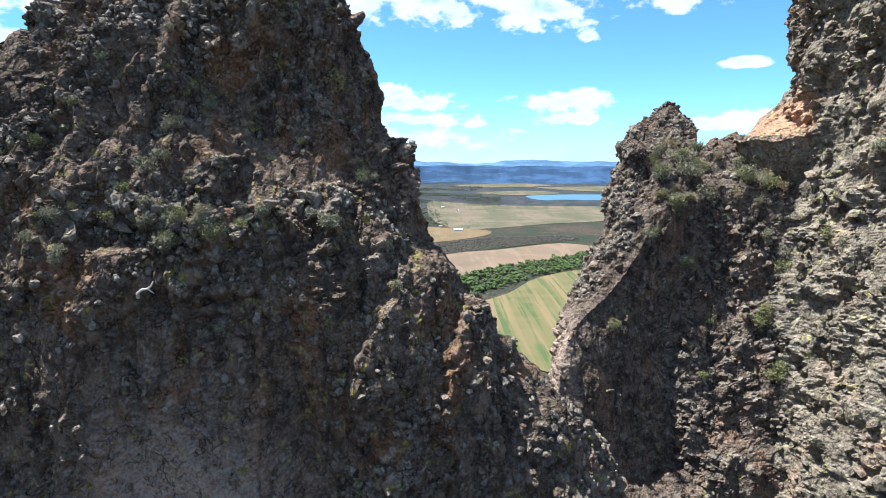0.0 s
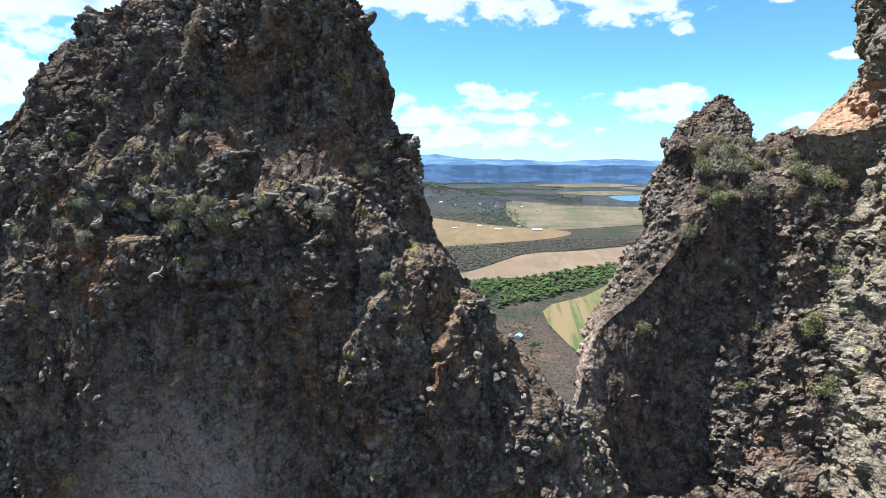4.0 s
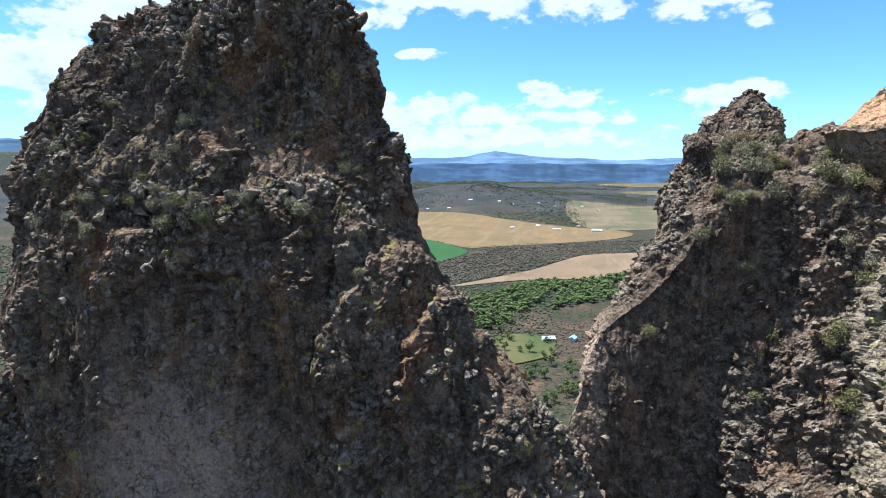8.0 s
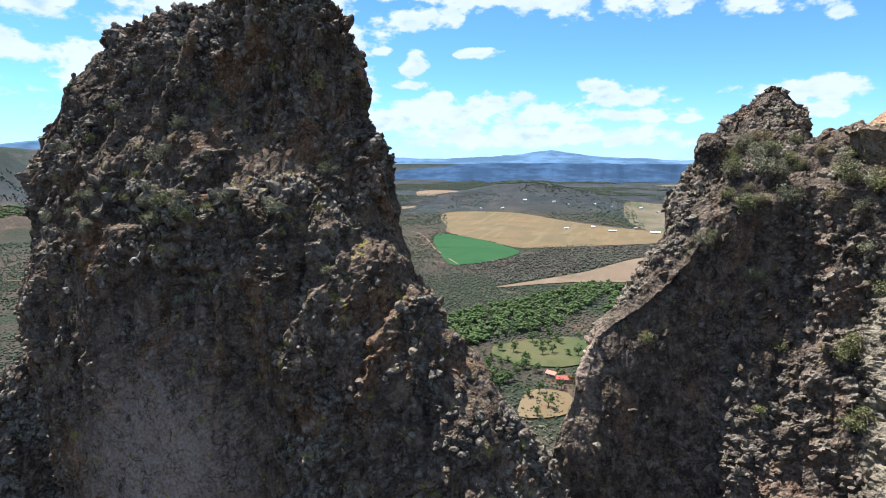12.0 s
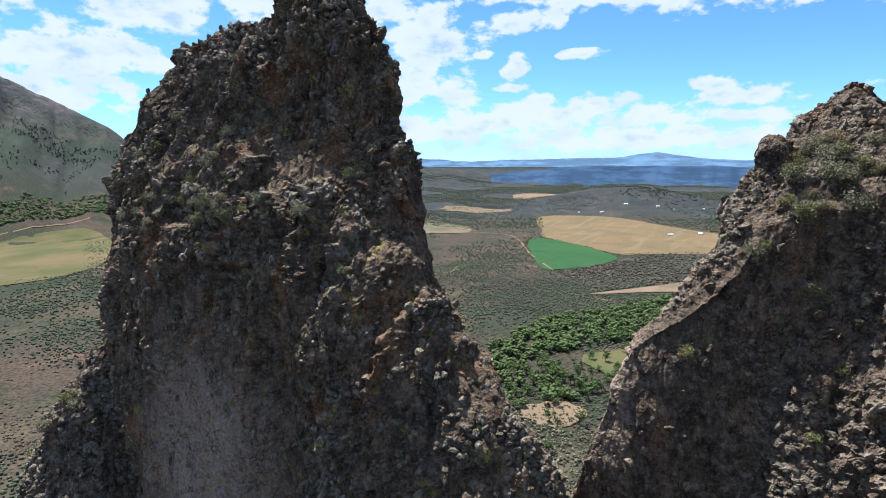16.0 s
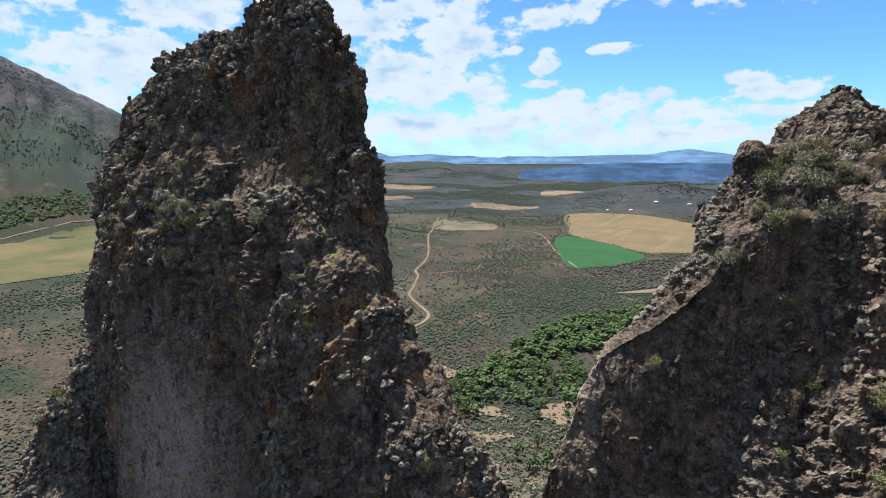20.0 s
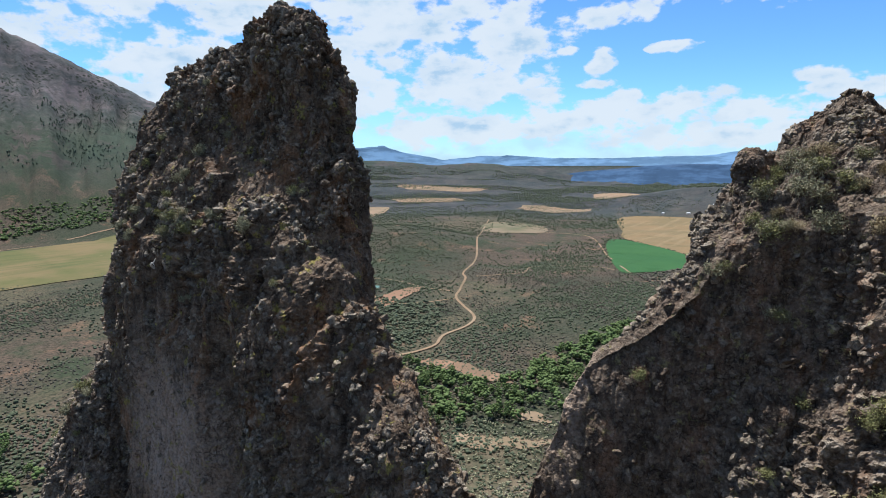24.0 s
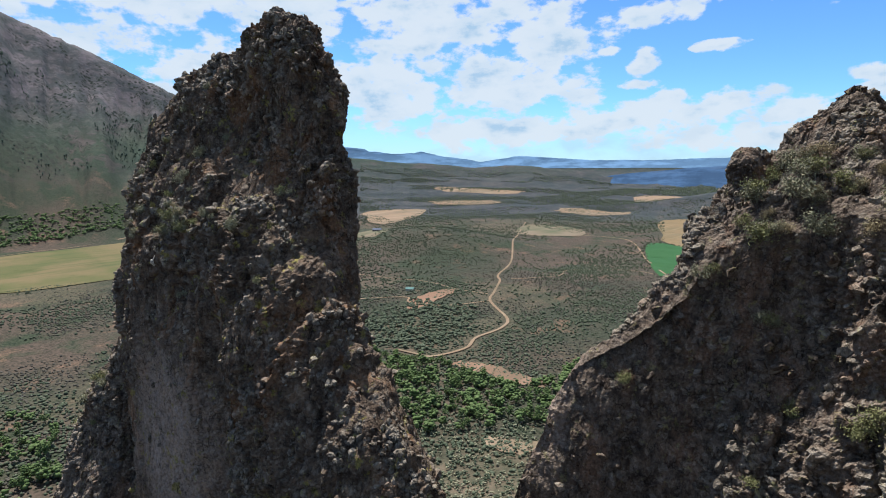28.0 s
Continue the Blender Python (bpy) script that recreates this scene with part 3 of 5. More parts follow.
for spot in ([(-241, 377), (-214, 366), (-185, 383), (-158, 410), (-165, 419), (-195, 399), (-222, 387)], [(-226, 438), (-201, 437), (-180, 445), (-192, 456), (-214, 452)], [(-159, 479), (-132, 515), (-105, 505), (-111, 461), (-148, 459)]):
    drape("clearing", rounded(spot, 5, 4), DIRT, 1.0, "bare tan ground among shrubs on the lower scree", "clearing", 12.0)
for spot in ([(250, 4300), (700, 4600), (900, 4200), (500, 4000)], [(900, 5200), (1700, 5400), (1900, 4700), (1200, 4500)], [(100, 5600), (800, 6200), (1100, 5600), (500, 5200)], [(1300, 3700), (1700, 3800), (1700, 3300), (1200, 3300)]):
    drape("field", rounded(spot, 4, 25), MIXED, 1.6, "pale pinkish dry land beside the reservoir", "field", 80.0)
MAIN_ROAD = [(-470, 492), (-443, 495), (-417, 501), (-404, 551), (-419, 592), (-418, 650), (-441, 694), (-525, 762), (-560, 820), (-609, 904), (-653, 958), (-724, 1106), (-915, 1391), (-1207, 1887)]
road("road", MAIN_ROAD, 4.6, DIRT, "winding pale dirt road through the scrub")
road("road", [(-1500, 560), (-1100, 720), (-858, 782), (-746, 808), (-642, 795), (-560, 800)], 3.5, DIRT, "dirt track leading to a farm")
road("road", [(-760, 560), (-720, 640), (-660, 690), (-631, 671), (-570, 690), (-525, 762)], 3.5, DIRT, "dirt track leading to a farm")
road("road", [(-600, 930), (-540, 1010), (-560, 1100), (-470, 1180), (-400, 1165)], 3.5, DIRT, "dirt track past a green field")
road("road", [(-1720, 100), (-1800, 300), (-1880, 620), (-1900, 1000)], 5, DIRT, "pale road along the far edge of a hay field")
road("road", [(-960, 1540), (-870, 1690), (-682, 1666), (-480, 1330), (-360, 1150)], 4.5, DIRT, "dirt track past a green field")

# ---- far mesas ----


def far_ridge(name, radius, crest, low, rgb, label, seed, depth=1.0):
    """A long ridge of the far country: crest gives degrees up by degrees left, low the foot's."""
    az_ = np.arange(crest[0][0], crest[-1][0] + .01, 0.2)
    top = np.interp(az_, [c[0] for c in crest], [c[1] for c in crest])
    top = top + 0.07 * fbm(np.stack([az_ / 2.2, np.zeros_like(az_), np.zeros_like(az_)], -1), 5, 0.55, seed)
    rows = []
    for k, (u, dr) in enumerate(((0, -420), (0.2, -330), (0.45, -210), (0.75, -80), (0.93, -15), (1, 0), (0.9, 60))):
        r = radius + dr * depth + (10 + 45 * (depth > 1) * (0.1 < u < 0.9)) * fbm(np.stack([az_ / 1.3, np.full_like(az_, k * .4), np.zeros_like(az_)], -1), 4, 0.6, seed + 9)
        z = EYE + r * np.tan(np.radians(low + (top - low) * u))
        rows.append(np.stack([-np.sin(np.radians(az_)) * r, np.cos(np.radians(az_)) * r, z], -1))
    n = len(az_)
    idx = np.arange(len(rows) * n).reshape(len(rows), n)
    quads = np.stack([idx[:-1, :-1], idx[1:, :-1], idx[1:, 1:], idx[:-1, 1:]], -1).reshape(-1, 4)
    # distance haze is put into the base colour, with random mottling
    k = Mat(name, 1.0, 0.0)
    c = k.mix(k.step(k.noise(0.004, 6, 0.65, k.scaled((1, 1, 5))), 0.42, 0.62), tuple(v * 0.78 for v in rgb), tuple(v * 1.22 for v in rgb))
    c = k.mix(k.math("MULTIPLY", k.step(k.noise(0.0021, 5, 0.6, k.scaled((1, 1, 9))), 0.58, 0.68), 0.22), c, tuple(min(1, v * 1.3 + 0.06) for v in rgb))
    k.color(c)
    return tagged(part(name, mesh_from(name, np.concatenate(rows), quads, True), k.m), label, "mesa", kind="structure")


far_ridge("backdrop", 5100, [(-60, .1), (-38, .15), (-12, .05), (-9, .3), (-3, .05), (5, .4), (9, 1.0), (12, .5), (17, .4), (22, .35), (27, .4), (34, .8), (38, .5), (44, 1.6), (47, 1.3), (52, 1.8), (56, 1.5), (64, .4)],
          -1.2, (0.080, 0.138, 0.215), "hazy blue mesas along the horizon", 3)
# the cloud shade on this nearer mesa is likewise part of its dark colour
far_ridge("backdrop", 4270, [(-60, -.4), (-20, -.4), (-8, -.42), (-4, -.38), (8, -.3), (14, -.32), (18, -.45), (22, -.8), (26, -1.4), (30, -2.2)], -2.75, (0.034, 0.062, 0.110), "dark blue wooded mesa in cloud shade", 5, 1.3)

# ---- the rocks ----


FINE_FROM = 191.0              # below this height the rocks are never seen near


def loft(levels, power, turn, step, facing):
    """Points round and up a rock: levels are (z, x, y, half length, half depth), top first."""
    L = np.array(levels, float)[::-1]
    run = np.concatenate([[0], np.cumsum(np.sqrt(np.diff(L[:, 0]) ** 2 + np.minimum(np.abs(np.diff(L[:, 3])), np.abs(np.diff(L[:, 4])) + 1.0) ** 2))])
    cut = np.interp(FINE_FROM, L[:, 0], run)
    along = np.concatenate([np.arange(0, cut, step * 6), np.arange(cut, run[-1] + 1e-6, step)])
    zs = np.interp(along, run, L[:, 0])
    cols = [np.interp(along, run, L[:, k]) for k in range(1, 5)]
    at = L[L[:, 0] >= FINE_FROM]
    girth = 2 * math.pi * math.sqrt((at[:, 3].max() ** 2 + at[:, 4].max() ** 2) / 2)
    n = int(girth / step * 0.8)
    # even steps along the outline of a middle section
    t = np.linspace(0, 2 * math.pi, 4000)
    a, b = np.median(at[:, 3]), np.median(at[:, 4])
    px = a * np.sign(np.cos(t)) * np.abs(np.cos(t)) ** (2 / power)
    py = b * np.sign(np.sin(t)) * np.abs(np.sin(t)) ** (2 / power)
    # fewer points round the far side
    ct, st = math.cos(turn), math.sin(turn)
    ox, oy = np.cos(t) / a, np.sin(t) / b
    ln = np.hypot(ox, oy)
    toward = ((ox * ct - oy * st) * facing[0] + (ox * st + oy * ct) * facing[1]) / ln
    weight = np.where(toward > -0.3, 1.0, 0.3)
    s = np.concatenate([[0], np.cumsum(np.hypot(np.diff(px), np.diff(py)) * weight[1:])])
    n = int(n * s[-1] / np.hypot(np.diff(px), np.diff(py)).sum())
    th = np.interp(np.linspace(0, s[-1], n, endpoint=False), s, t)
    c, sn = np.cos(th), np.sin(th)
    u = np.sign(c) * np.abs(c) ** (2 / power)
    v = np.sign(sn) * np.abs(sn) ** (2 / power)
    U = cols[2][:, None] * u
    V = cols[3][:, None] * v
    P = np.stack([cols[0][:, None] + U * ct - V * st, cols[1][:, None] + U * st + V * ct, np.repeat(zs[:, None], n, 1)], -1)
    return P


def normals_of(P):
    du = np.roll(P, -1, 1) - np.roll(P, 1, 1)
    dv = np.gradient(P, axis=0)
    nn = np.cross(du, dv)
    return nn / np.maximum(np.linalg.norm(nn, axis=2, keepdims=True), 1e-9)


def rock_body(name, levels, power, turn, step, seed, material, parent, bulge=1.0, knobs=0.9, squat=0.72, label="", carve=None, calm=None, shape=None, strata=0.2, facing=(-0.2, -0.98), flute=0.0, trim=0.5, slabs=0.34, lumps=1.0):
    """A breccia body: a lofted form with soft bulges, broken slabs, clusters of bedded stones and grit."""
    P = loft(levels, power, turn, step, facing)
    if shape is not None:
        P = shape(P)
    n, m, _ = P.shape
    N = normals_of(P)
    p = P.reshape(-1, 3)
    q = p * (1, 1, squat)
    still = calm(p) if calm else np.ones(len(p))
    d = bulge * (1.0 * fbm(q / 7.0, 3, 0.5, seed) + 0.35 * vnoise(p * (1, 1, 0.35) / 1.9, seed + 17))
    warp = np.stack([vnoise(p / 1.7, seed + 20 + k) for k in range(3)], -1)
    h1, e1 = blocks((q + 0.35 * warp) / 3.4, seed + 1)
    h2, _ = blocks((q + 0.16 * warp) / 1.3, seed + 2)
    h3, _ = blocks((p + 0.06 * warp) / 0.6, seed + 3)
    patch = np.clip(0.42 + 1.5 * vnoise(p / 4.6, seed + 8) + 0.7 * vnoise(p / 1.7, seed + 10), 0.0, 1.35)
    tall = p[:, 2] / 3.7 + 1.9 * vnoise(p / 4.0, seed + 12) + 0.35 * h2
    tall = tall - np.floor(tall)
    rough = slabs * (1.0 * h1 + 0.8 * h2 * (0.3 + 0.7 * patch)) + 0.10 * h3 * (0.4 + patch) - 0.12 * np.clip(1 - e1 / 0.10, 0, 1)
    rough = rough + strata * 1.1 * np.where(tall < 0.92, tall, (1 - tall) * 11.5)
    bent = p + 0.22 * warp
    some = np.where((patch * still > 0.02) & (p[:, 2] > FINE_FROM - 8))[0]
    bent, dense = bent[some], patch[some]
    c1, c2, c3 = (cobbles(bent / size, seed + 40 + k, bare) for k, (size, bare) in enumerate(((2.9, 0.5), (1.3, 0.35), (0.62, 0.25))))
    rough[some] += lumps * (1.1 * c1 + 1.5 * c2 + 0.85 * c3) * dense
    clast = np.zeros(len(p), np.float32)
    clast[some] = np.clip(0.7 * c1 + 1.0 * c2 + 1.1 * c3, 0, 1) * np.clip(dense * 1.4, 0, 1) * still[some]
    d = d + knobs * rough * still
    d = d + 0.04 * fbm(p / 0.5, 3, 0.6, seed + 5) + (0.06 + 0.12 * (1 - still)) * fbm(p * (1, 1, 0.16) / 0.7, 3, 0.6, seed + 14)
    if flute:
        bend = p + 1.1 * np.stack([vnoise(p / 2.9, seed + 30 + k) for k in range(3)], -1)
        d = d + flute * (1.6 * np.abs(vnoise(bend * (1 / 3.1, 1 / 3.1, 1 / 11.0), seed + 34)) + 0.6 * np.abs(vnoise(bend * (1 / 1.2, 1 / 1.2, 1 / 3.6), seed + 35))) * still
    if carve is not None:
        d = d + carve(p)
    d = d - d[p[:, 2] > FINE_FROM].mean() - trim
    d = np.minimum(d, 1.7 + 0.3 * (d - 1.7))
    top = np.clip((p[:, 2].max() - p[:, 2]) / 1.5, 0.5, 1)
    out = P + N * (d * top).reshape(n, m, 1)
    out[..., 2] += (0.22 * h2 * knobs * np.clip(1 - (p[:, 2].max() - p[:, 2]) / 6.0, 0, 1)).reshape(n, m)
    v = out.reshape(-1, 3)
    idx = np.arange(n * m).reshape(n, m)
    nxt = np.roll(idx, -1, 1)
    quads = np.stack([idx[:-1], nxt[:-1], nxt[1:], idx[1:]], -1).reshape(-1, 4)
    me = mesh_from(name, v, quads, cap=idx[-1])
    me.attributes.new("clast", "FLOAT", "POINT").data.foreach_set("value", clast.astype(np.float32))
    ob = part(name, me, material, parent, label)
    return ob, out, normals_of(out)


def thing(name, label, category, at=(0, 0, 0), group="", kind=""):
    ob = new(name)
    ob.location = at
    return tagged(ob, label, category, group, kind)


def spire_forms(p):
    """The slanting bushy ledge across the spire's front, its upright ribs and the hollow under the ledge."""
    x, y, z = p.T
    front = np.clip((50 - y) / 4, 0, 1)
    line = 230.6 + 1.2 * np.sin(x / 3.1) + 0.10 * (x + 19)
    under = np.clip((line - z) / 0.9, 0, 1) * np.clip(1 - (line - z) / 9.0, 0, 1)
    shelf = 2.4 * under * np.clip(1 - np.abs(x + 19) / 12, 0, 1) ** 0.5
    rib = np.zeros_like(x)
    for heights, line_x, reach, amount in (((196, 205, 211, 216, 220, 224, 227), (-5, -4.2, -4.7, -6.6, -6.2, -4.2, -2.5), 3.0, 1.4), ((194, 205, 211, 215, 219.5, 224, 229), (4.5, 3.2, 1.2, -0.4, 0.4, 3.0, 3.4), 2.6, 1.1),
                                           ((194, 203, 210, 217, 222), (11, 9.5, 7.2, 5.4, 5.0), 2.4, 0.8)):
        u = x - np.interp(z, heights, line_x) + 0.7 * vnoise(p / 1.1, 301) + 0.5 * vnoise(p / 0.5, 302)
        rib = rib + amount * np.where(u > 0, np.exp(-np.maximum(u, 0) / reach), np.clip(1 + u / 0.8, 0, 1)) * np.clip((heights[-1] + 2 - z) / 3, 0, 1)
    hollow = -2.1 * np.exp(-((x + 10.8) / 2.2) ** 2) * np.clip((224 - z) / 6, 0, 1)
    notch = -0.6 * np.exp(-((z - 239) / 2.0) ** 2) * np.clip((x + 9.5) / 3, 0, 1)
    brow = -2.0 * np.exp(-((x + 16.5) / 5.5) ** 2 - ((z - 241) / 4.5) ** 2)
    return front * (shelf + rib + hollow) + notch + brow * np.clip((51 - y) / 3, 0, 1)


def spire_outline(P):
    """Draws in the spire's lower flank and trims its far end, which makes the ridge leaner seen end on."""
    P = P.copy()
    x, y, z = P[..., 0].copy(), P[..., 1].copy(), P[..., 2]
    mid = np.interp(z, (194, 210, 226, 241, 254), (-6, -12.5, -20.6, -23, -17))
    right = np.clip((x - mid) / 12, 0, 1)
    left = np.clip((mid - x) / 12, 0, 1)
    rear = np.clip((y - 45.5) / 3, 0, 1)
    P[..., 0] += right * np.interp(z, (100, 196, 206, 211, 214, 218, 222, 226, 230, 236, 242, 247, 250), (0, -1.2, -1.3, -0.7, -0.3, -1.9, -1.6, 0.1, -0.1, 0.1, -1.0, -0.6, -0.1))
    P[..., 0] += right * np.clip((y - 52) / 3, 0, 1) * np.interp(z, (226, 232, 248, 251), (0, 1.0, 0.9, 0.3))
    P[..., 0] += right * rear * np.interp(z, (100, 196, 206, 212, 217, 222, 226), (0, -1.9, -2.6, -2.9, -1.8, -0.4, 0))
    P[..., 0] += left * np.interp(z, (100, 205, 212, 224, 228, 234, 242, 246, 249.5, 252), (0, -1.4, -1.0, -1.3, -0.4, 0.5, -0.4, -0.3, -0.8, 0))
    P[..., 0] += left * np.clip((y - 46) / 3, 0, 1) * np.interp(z, (230, 236, 246, 249), (0, 2.6, 2.6, 0))
    P[..., 1] -= left * np.clip((48 - y) / 3, 0, 1) * np.interp(z, (228, 234, 244, 248), (0, 1.0, 0.9, 0))
    return P


def spire_calm(p):
    """How broken the spire's front is: bare panel below, water-worn recess, crumbling top and ledge."""
    x, y, z = p.T
    front = np.clip((50 - y) / 3, 0, 1)
    panel = np.clip(1.7 - 1.6 * np.hypot((x + 21) / 13, (z - 203) / 20), 0, 1)
    low = 0.15 * np.clip((229 - z) / 5, 0, 1)
    brow = 0.45 * np.exp(-((x + 9) / 5.0) ** 2) * np.clip((z - 231) / 3, 0, 1) * np.clip((246 - z) / 4, 0, 1)
    return 1 - front * np.maximum(0.85 * panel, np.maximum(low, brow))


def pinnacle_calm(p):
    """The pinnacle's overhung front wall is bare between its crest and the rubble at its foot."""
    x, y, z = p.T
    wall = 66.2 + 0.27 * (x - 16) + 0.20 * (z - 215)
    front = np.clip((wall + 3.0 - y) / 1.5, 0, 1)
    bare = np.clip((233 - z) / 4, 0, 1) * np.clip(1.0 - 0.9 * np.clip((x - 26) / 6, 0, 1) * np.clip((216 - z) / 4, 0, 1), 0, 1)
    lit = 0.45 * np.clip((16.5 - x) / 2, 0, 1)
    return 1 - np.maximum(0.82 * front * bare, lit)


spire = thing("rock_spire", "tall dark breccia spire with mossy ledges, mostly in shade", "rock")
SPIRE = rock_body("spire_face", [
    (254.2, -15.2, 53.4, 0.3, 0.2), (253.6, -15.3, 53.4, 2.0, 1.2), (252.2, -15.9, 53.6, 5.6, 2.9), (250, -19.2, 53.0, 9.8, 3.6), (248, -21.2, 52.6, 13.2, 4.4), (244.5, -22.4, 52.1, 15.9, 5.3),
    (241, -23.1, 51.2, 17.9, 5.5), (234, -22.9, 49.6, 19.9, 6.5), (226, -20.6, 46.9, 21.7, 6.5), (218, -16.2, 44.6, 24.7, 5.6), (210, -12.5, 44.2, 27.1, 5.6), (202, -9.0, 44.8, 28.7, 6.4),
    (194, -6.0, 45.2, 30.0, 7.2), (160, -4.0, 44.0, 36.0, 15.0), (100, -3.0, 50.0, 48.0, 28.0)], 2.6, radians(4.2), 0.122, 11, ROCK_DARK, spire, carve=spire_forms, calm=spire_calm, shape=spire_outline, flute=0.8, trim=0.2, squat=0.5)

shoulder = thing("rock_shoulder", "low sunlit rocky shoulder at the foot of the spire", "rock")
SHOULDER = rock_body("shoulder_face", [(213, -45, 45, 0.3, 0.3), (212, -45, 45, 2.2, 2.2), (206, -47, 44.5, 5.5, 4), (198, -48.5, 43.5, 8, 6), (190, -49.5, 42.5, 10, 8), (180, -50.5, 42, 13, 10), (150, -52, 43, 24, 18), (100, -54, 48, 45, 32)],
                     2.3, radians(8), 0.2, 31, ROCK_WARM, shoulder)


def pinnacle_wall(P):
    """Cuts the steep shaded front wall out of the pinnacle, which leaves a sharp upright edge beside its narrow lit side."""
    x, y, z = P[..., 0], P[..., 1], P[..., 2]
    wall = 66.2 + 0.27 * (x - 16) + 0.20 * (z - 215) + 1.6 * np.exp(-((x - 27) / 5) ** 2) * np.clip((226 - z) / 6, 0, 1)
    wall = np.where(z < 196, np.minimum(wall, 61.6 + 0.27 * (x - 16) + 0.9 * (z - 196)), wall)
    apron = np.clip((x - 30) / 12, 0, 1) * np.clip(215 - z, 0, 19)
    wall = wall - 0.55 * apron
    P = P.copy()
    P[..., 0] += np.clip((np.where(z > 236, 38, 31) - x) / 6, 0, 1) * np.interp(z, (196, 203, 208, 217, 221, 226, 230, 234, 238, 242), (-0.8, -0.5, -0.2, 0.2, 0.6, 1.0, -0.8, -1.4, -1.8, -2.2))
    P[..., 1] = np.where(y < wall, wall + 0.12 * (y - wall), y)
    return P


pinnacle = thing("rock_pinnacle", "jagged breccia pinnacle with a pale ridge and bushy crest", "rock")
PINNACLE = rock_body("pinnacle_face", [
    (244.4, 36.4, 90.6, 0.5, 0.4), (242.8, 36.4, 90.6, 2.0, 1.8), (239, 35.8, 91.4, 5.2, 4.6), (235, 35.2, 90.2, 11.0, 6.1), (229, 35.2, 86.2, 15.9, 8.9), (222, 34.1, 83.8, 18.9, 9.9),
    (215, 30.2, 81.5, 22.8, 9.2), (208, 29.2, 79.0, 24.8, 9.0), (200, 28.4, 76.2, 26.6, 9.7), (192, 27.7, 73.4, 28.3, 11.1), (160, 26, 72, 36, 18), (100, 25, 72, 50, 32)],
    2.3, radians(59.7), 0.15, 51, ROCK_WARM, pinnacle, shape=pinnacle_wall, calm=pinnacle_calm, flute=0.35, knobs=0.8)
BUTTRESS = rock_body("buttress", [(239.4, 45, 87, 0.4, 0.3), (238.6, 45, 87, 3.5, 2.2), (236, 44.5, 86, 8.5, 5), (232, 44.5, 83, 11, 8.5), (225, 45.5, 81, 12, 9), (218, 45, 80, 13, 9.5), (208, 44, 77, 15, 11), (196, 43, 75, 18, 13), (160, 43, 75, 24, 20), (100, 43, 75, 40, 32)],
                     2.2, radians(10), 0.2, 71, ROCK_WARM, pinnacle)

cliff = thing("rock_cliff", "massive sunlit tan breccia cliff with yellow lichen", "rock")
CLIFF = rock_body("cliff_face", [(290, 74, 69, 13, 11), (280, 73, 68.5, 21, 19), (265, 72.6, 68.5, 24, 23), (250, 73.2, 68, 24, 23), (244, 74.0, 67.5, 24, 22.5), (234, 72.8, 66, 24, 22), (223, 70.5, 65.9, 24, 22), (214, 67.6, 65.9, 24, 22), (207, 65.6, 65.9, 24, 22), (190, 63, 66, 25, 23), (150, 60, 68, 36, 32), (100, 60, 68, 50, 45)],
                  4.0, radians(15), 0.24, 91, ROCK_PALE, cliff, 1.3, 1.0, strata=0.0, slabs=0.5, squat=1.3, lumps=0.9, facing=(-0.95, -0.3))
SADDLE = rock_body("saddle", [(247.5, 52.5, 84, 0.5, 0.5), (245, 52, 83.5, 2.8, 2.5), (242, 51.3, 82.5, 4.8, 4.5), (240, 50.6, 81.5, 6.8, 6), (238.5, 49.8, 80.5, 8.6, 7.4), (235, 50.5, 80.5, 8, 7), (230, 53, 81, 6, 5.5), (222, 55, 81, 4, 4), (205, 56, 80, 3, 3)],
                   2.2, radians(10), 0.2, 86, ROCK_PALE, cliff, 0.7, 0.4)
HORN = rock_body("horn", [(238.3, 27.5, 81.3, 0.3, 0.3), (237.7, 27.5, 81.3, 1.2, 1.0), (236, 27.9, 81.6, 2.3, 2.0), (233, 28.6, 82.6, 3.6, 3.2), (227, 29.4, 83.4, 4.6, 4.2)], 2.2, 0.0, 0.16, 81, ROCK_WARM, pinnacle, 0.5, 0.6)

# sunlit flecks put into colour: stones lighter than the rock they lie on
STONE = rock_material("lit_lichen_stone", (0.15, 0.12, 0.09), (0.27, 0.225, 0.17), (0.44, 0.39, 0.32), (0.28, 0.18, 0.12), (0.33, 0.30, 0.13), 0.7)

# ---- loose stones on the rock faces ----


def stone_mesh(seed):
    """An angular broken stone about one metre across."""
    rng = random.Random(seed)
    bm = bmesh.new()
    for k in range(13):
        v = Vector((rng.gauss(0, 1), rng.gauss(0, 1), rng.gauss(0, 1))).normalized() * rng.uniform(0.36, 0.56)
        bm.verts.new(v)
    bmesh.ops.convex_hull(bm, input=bm.verts)
    loose = [v for v in bm.verts if not v.link_faces]
    bmesh.ops.delete(bm, geom=loose, context="VERTS")
    bmesh.ops.bevel(bm, geom=bm.edges[:], offset=0.025, segments=1, affect="EDGES")
    me = bpy.data.meshes.new("stone")
    bm.to_mesh(me)
    bm.free()
    return me


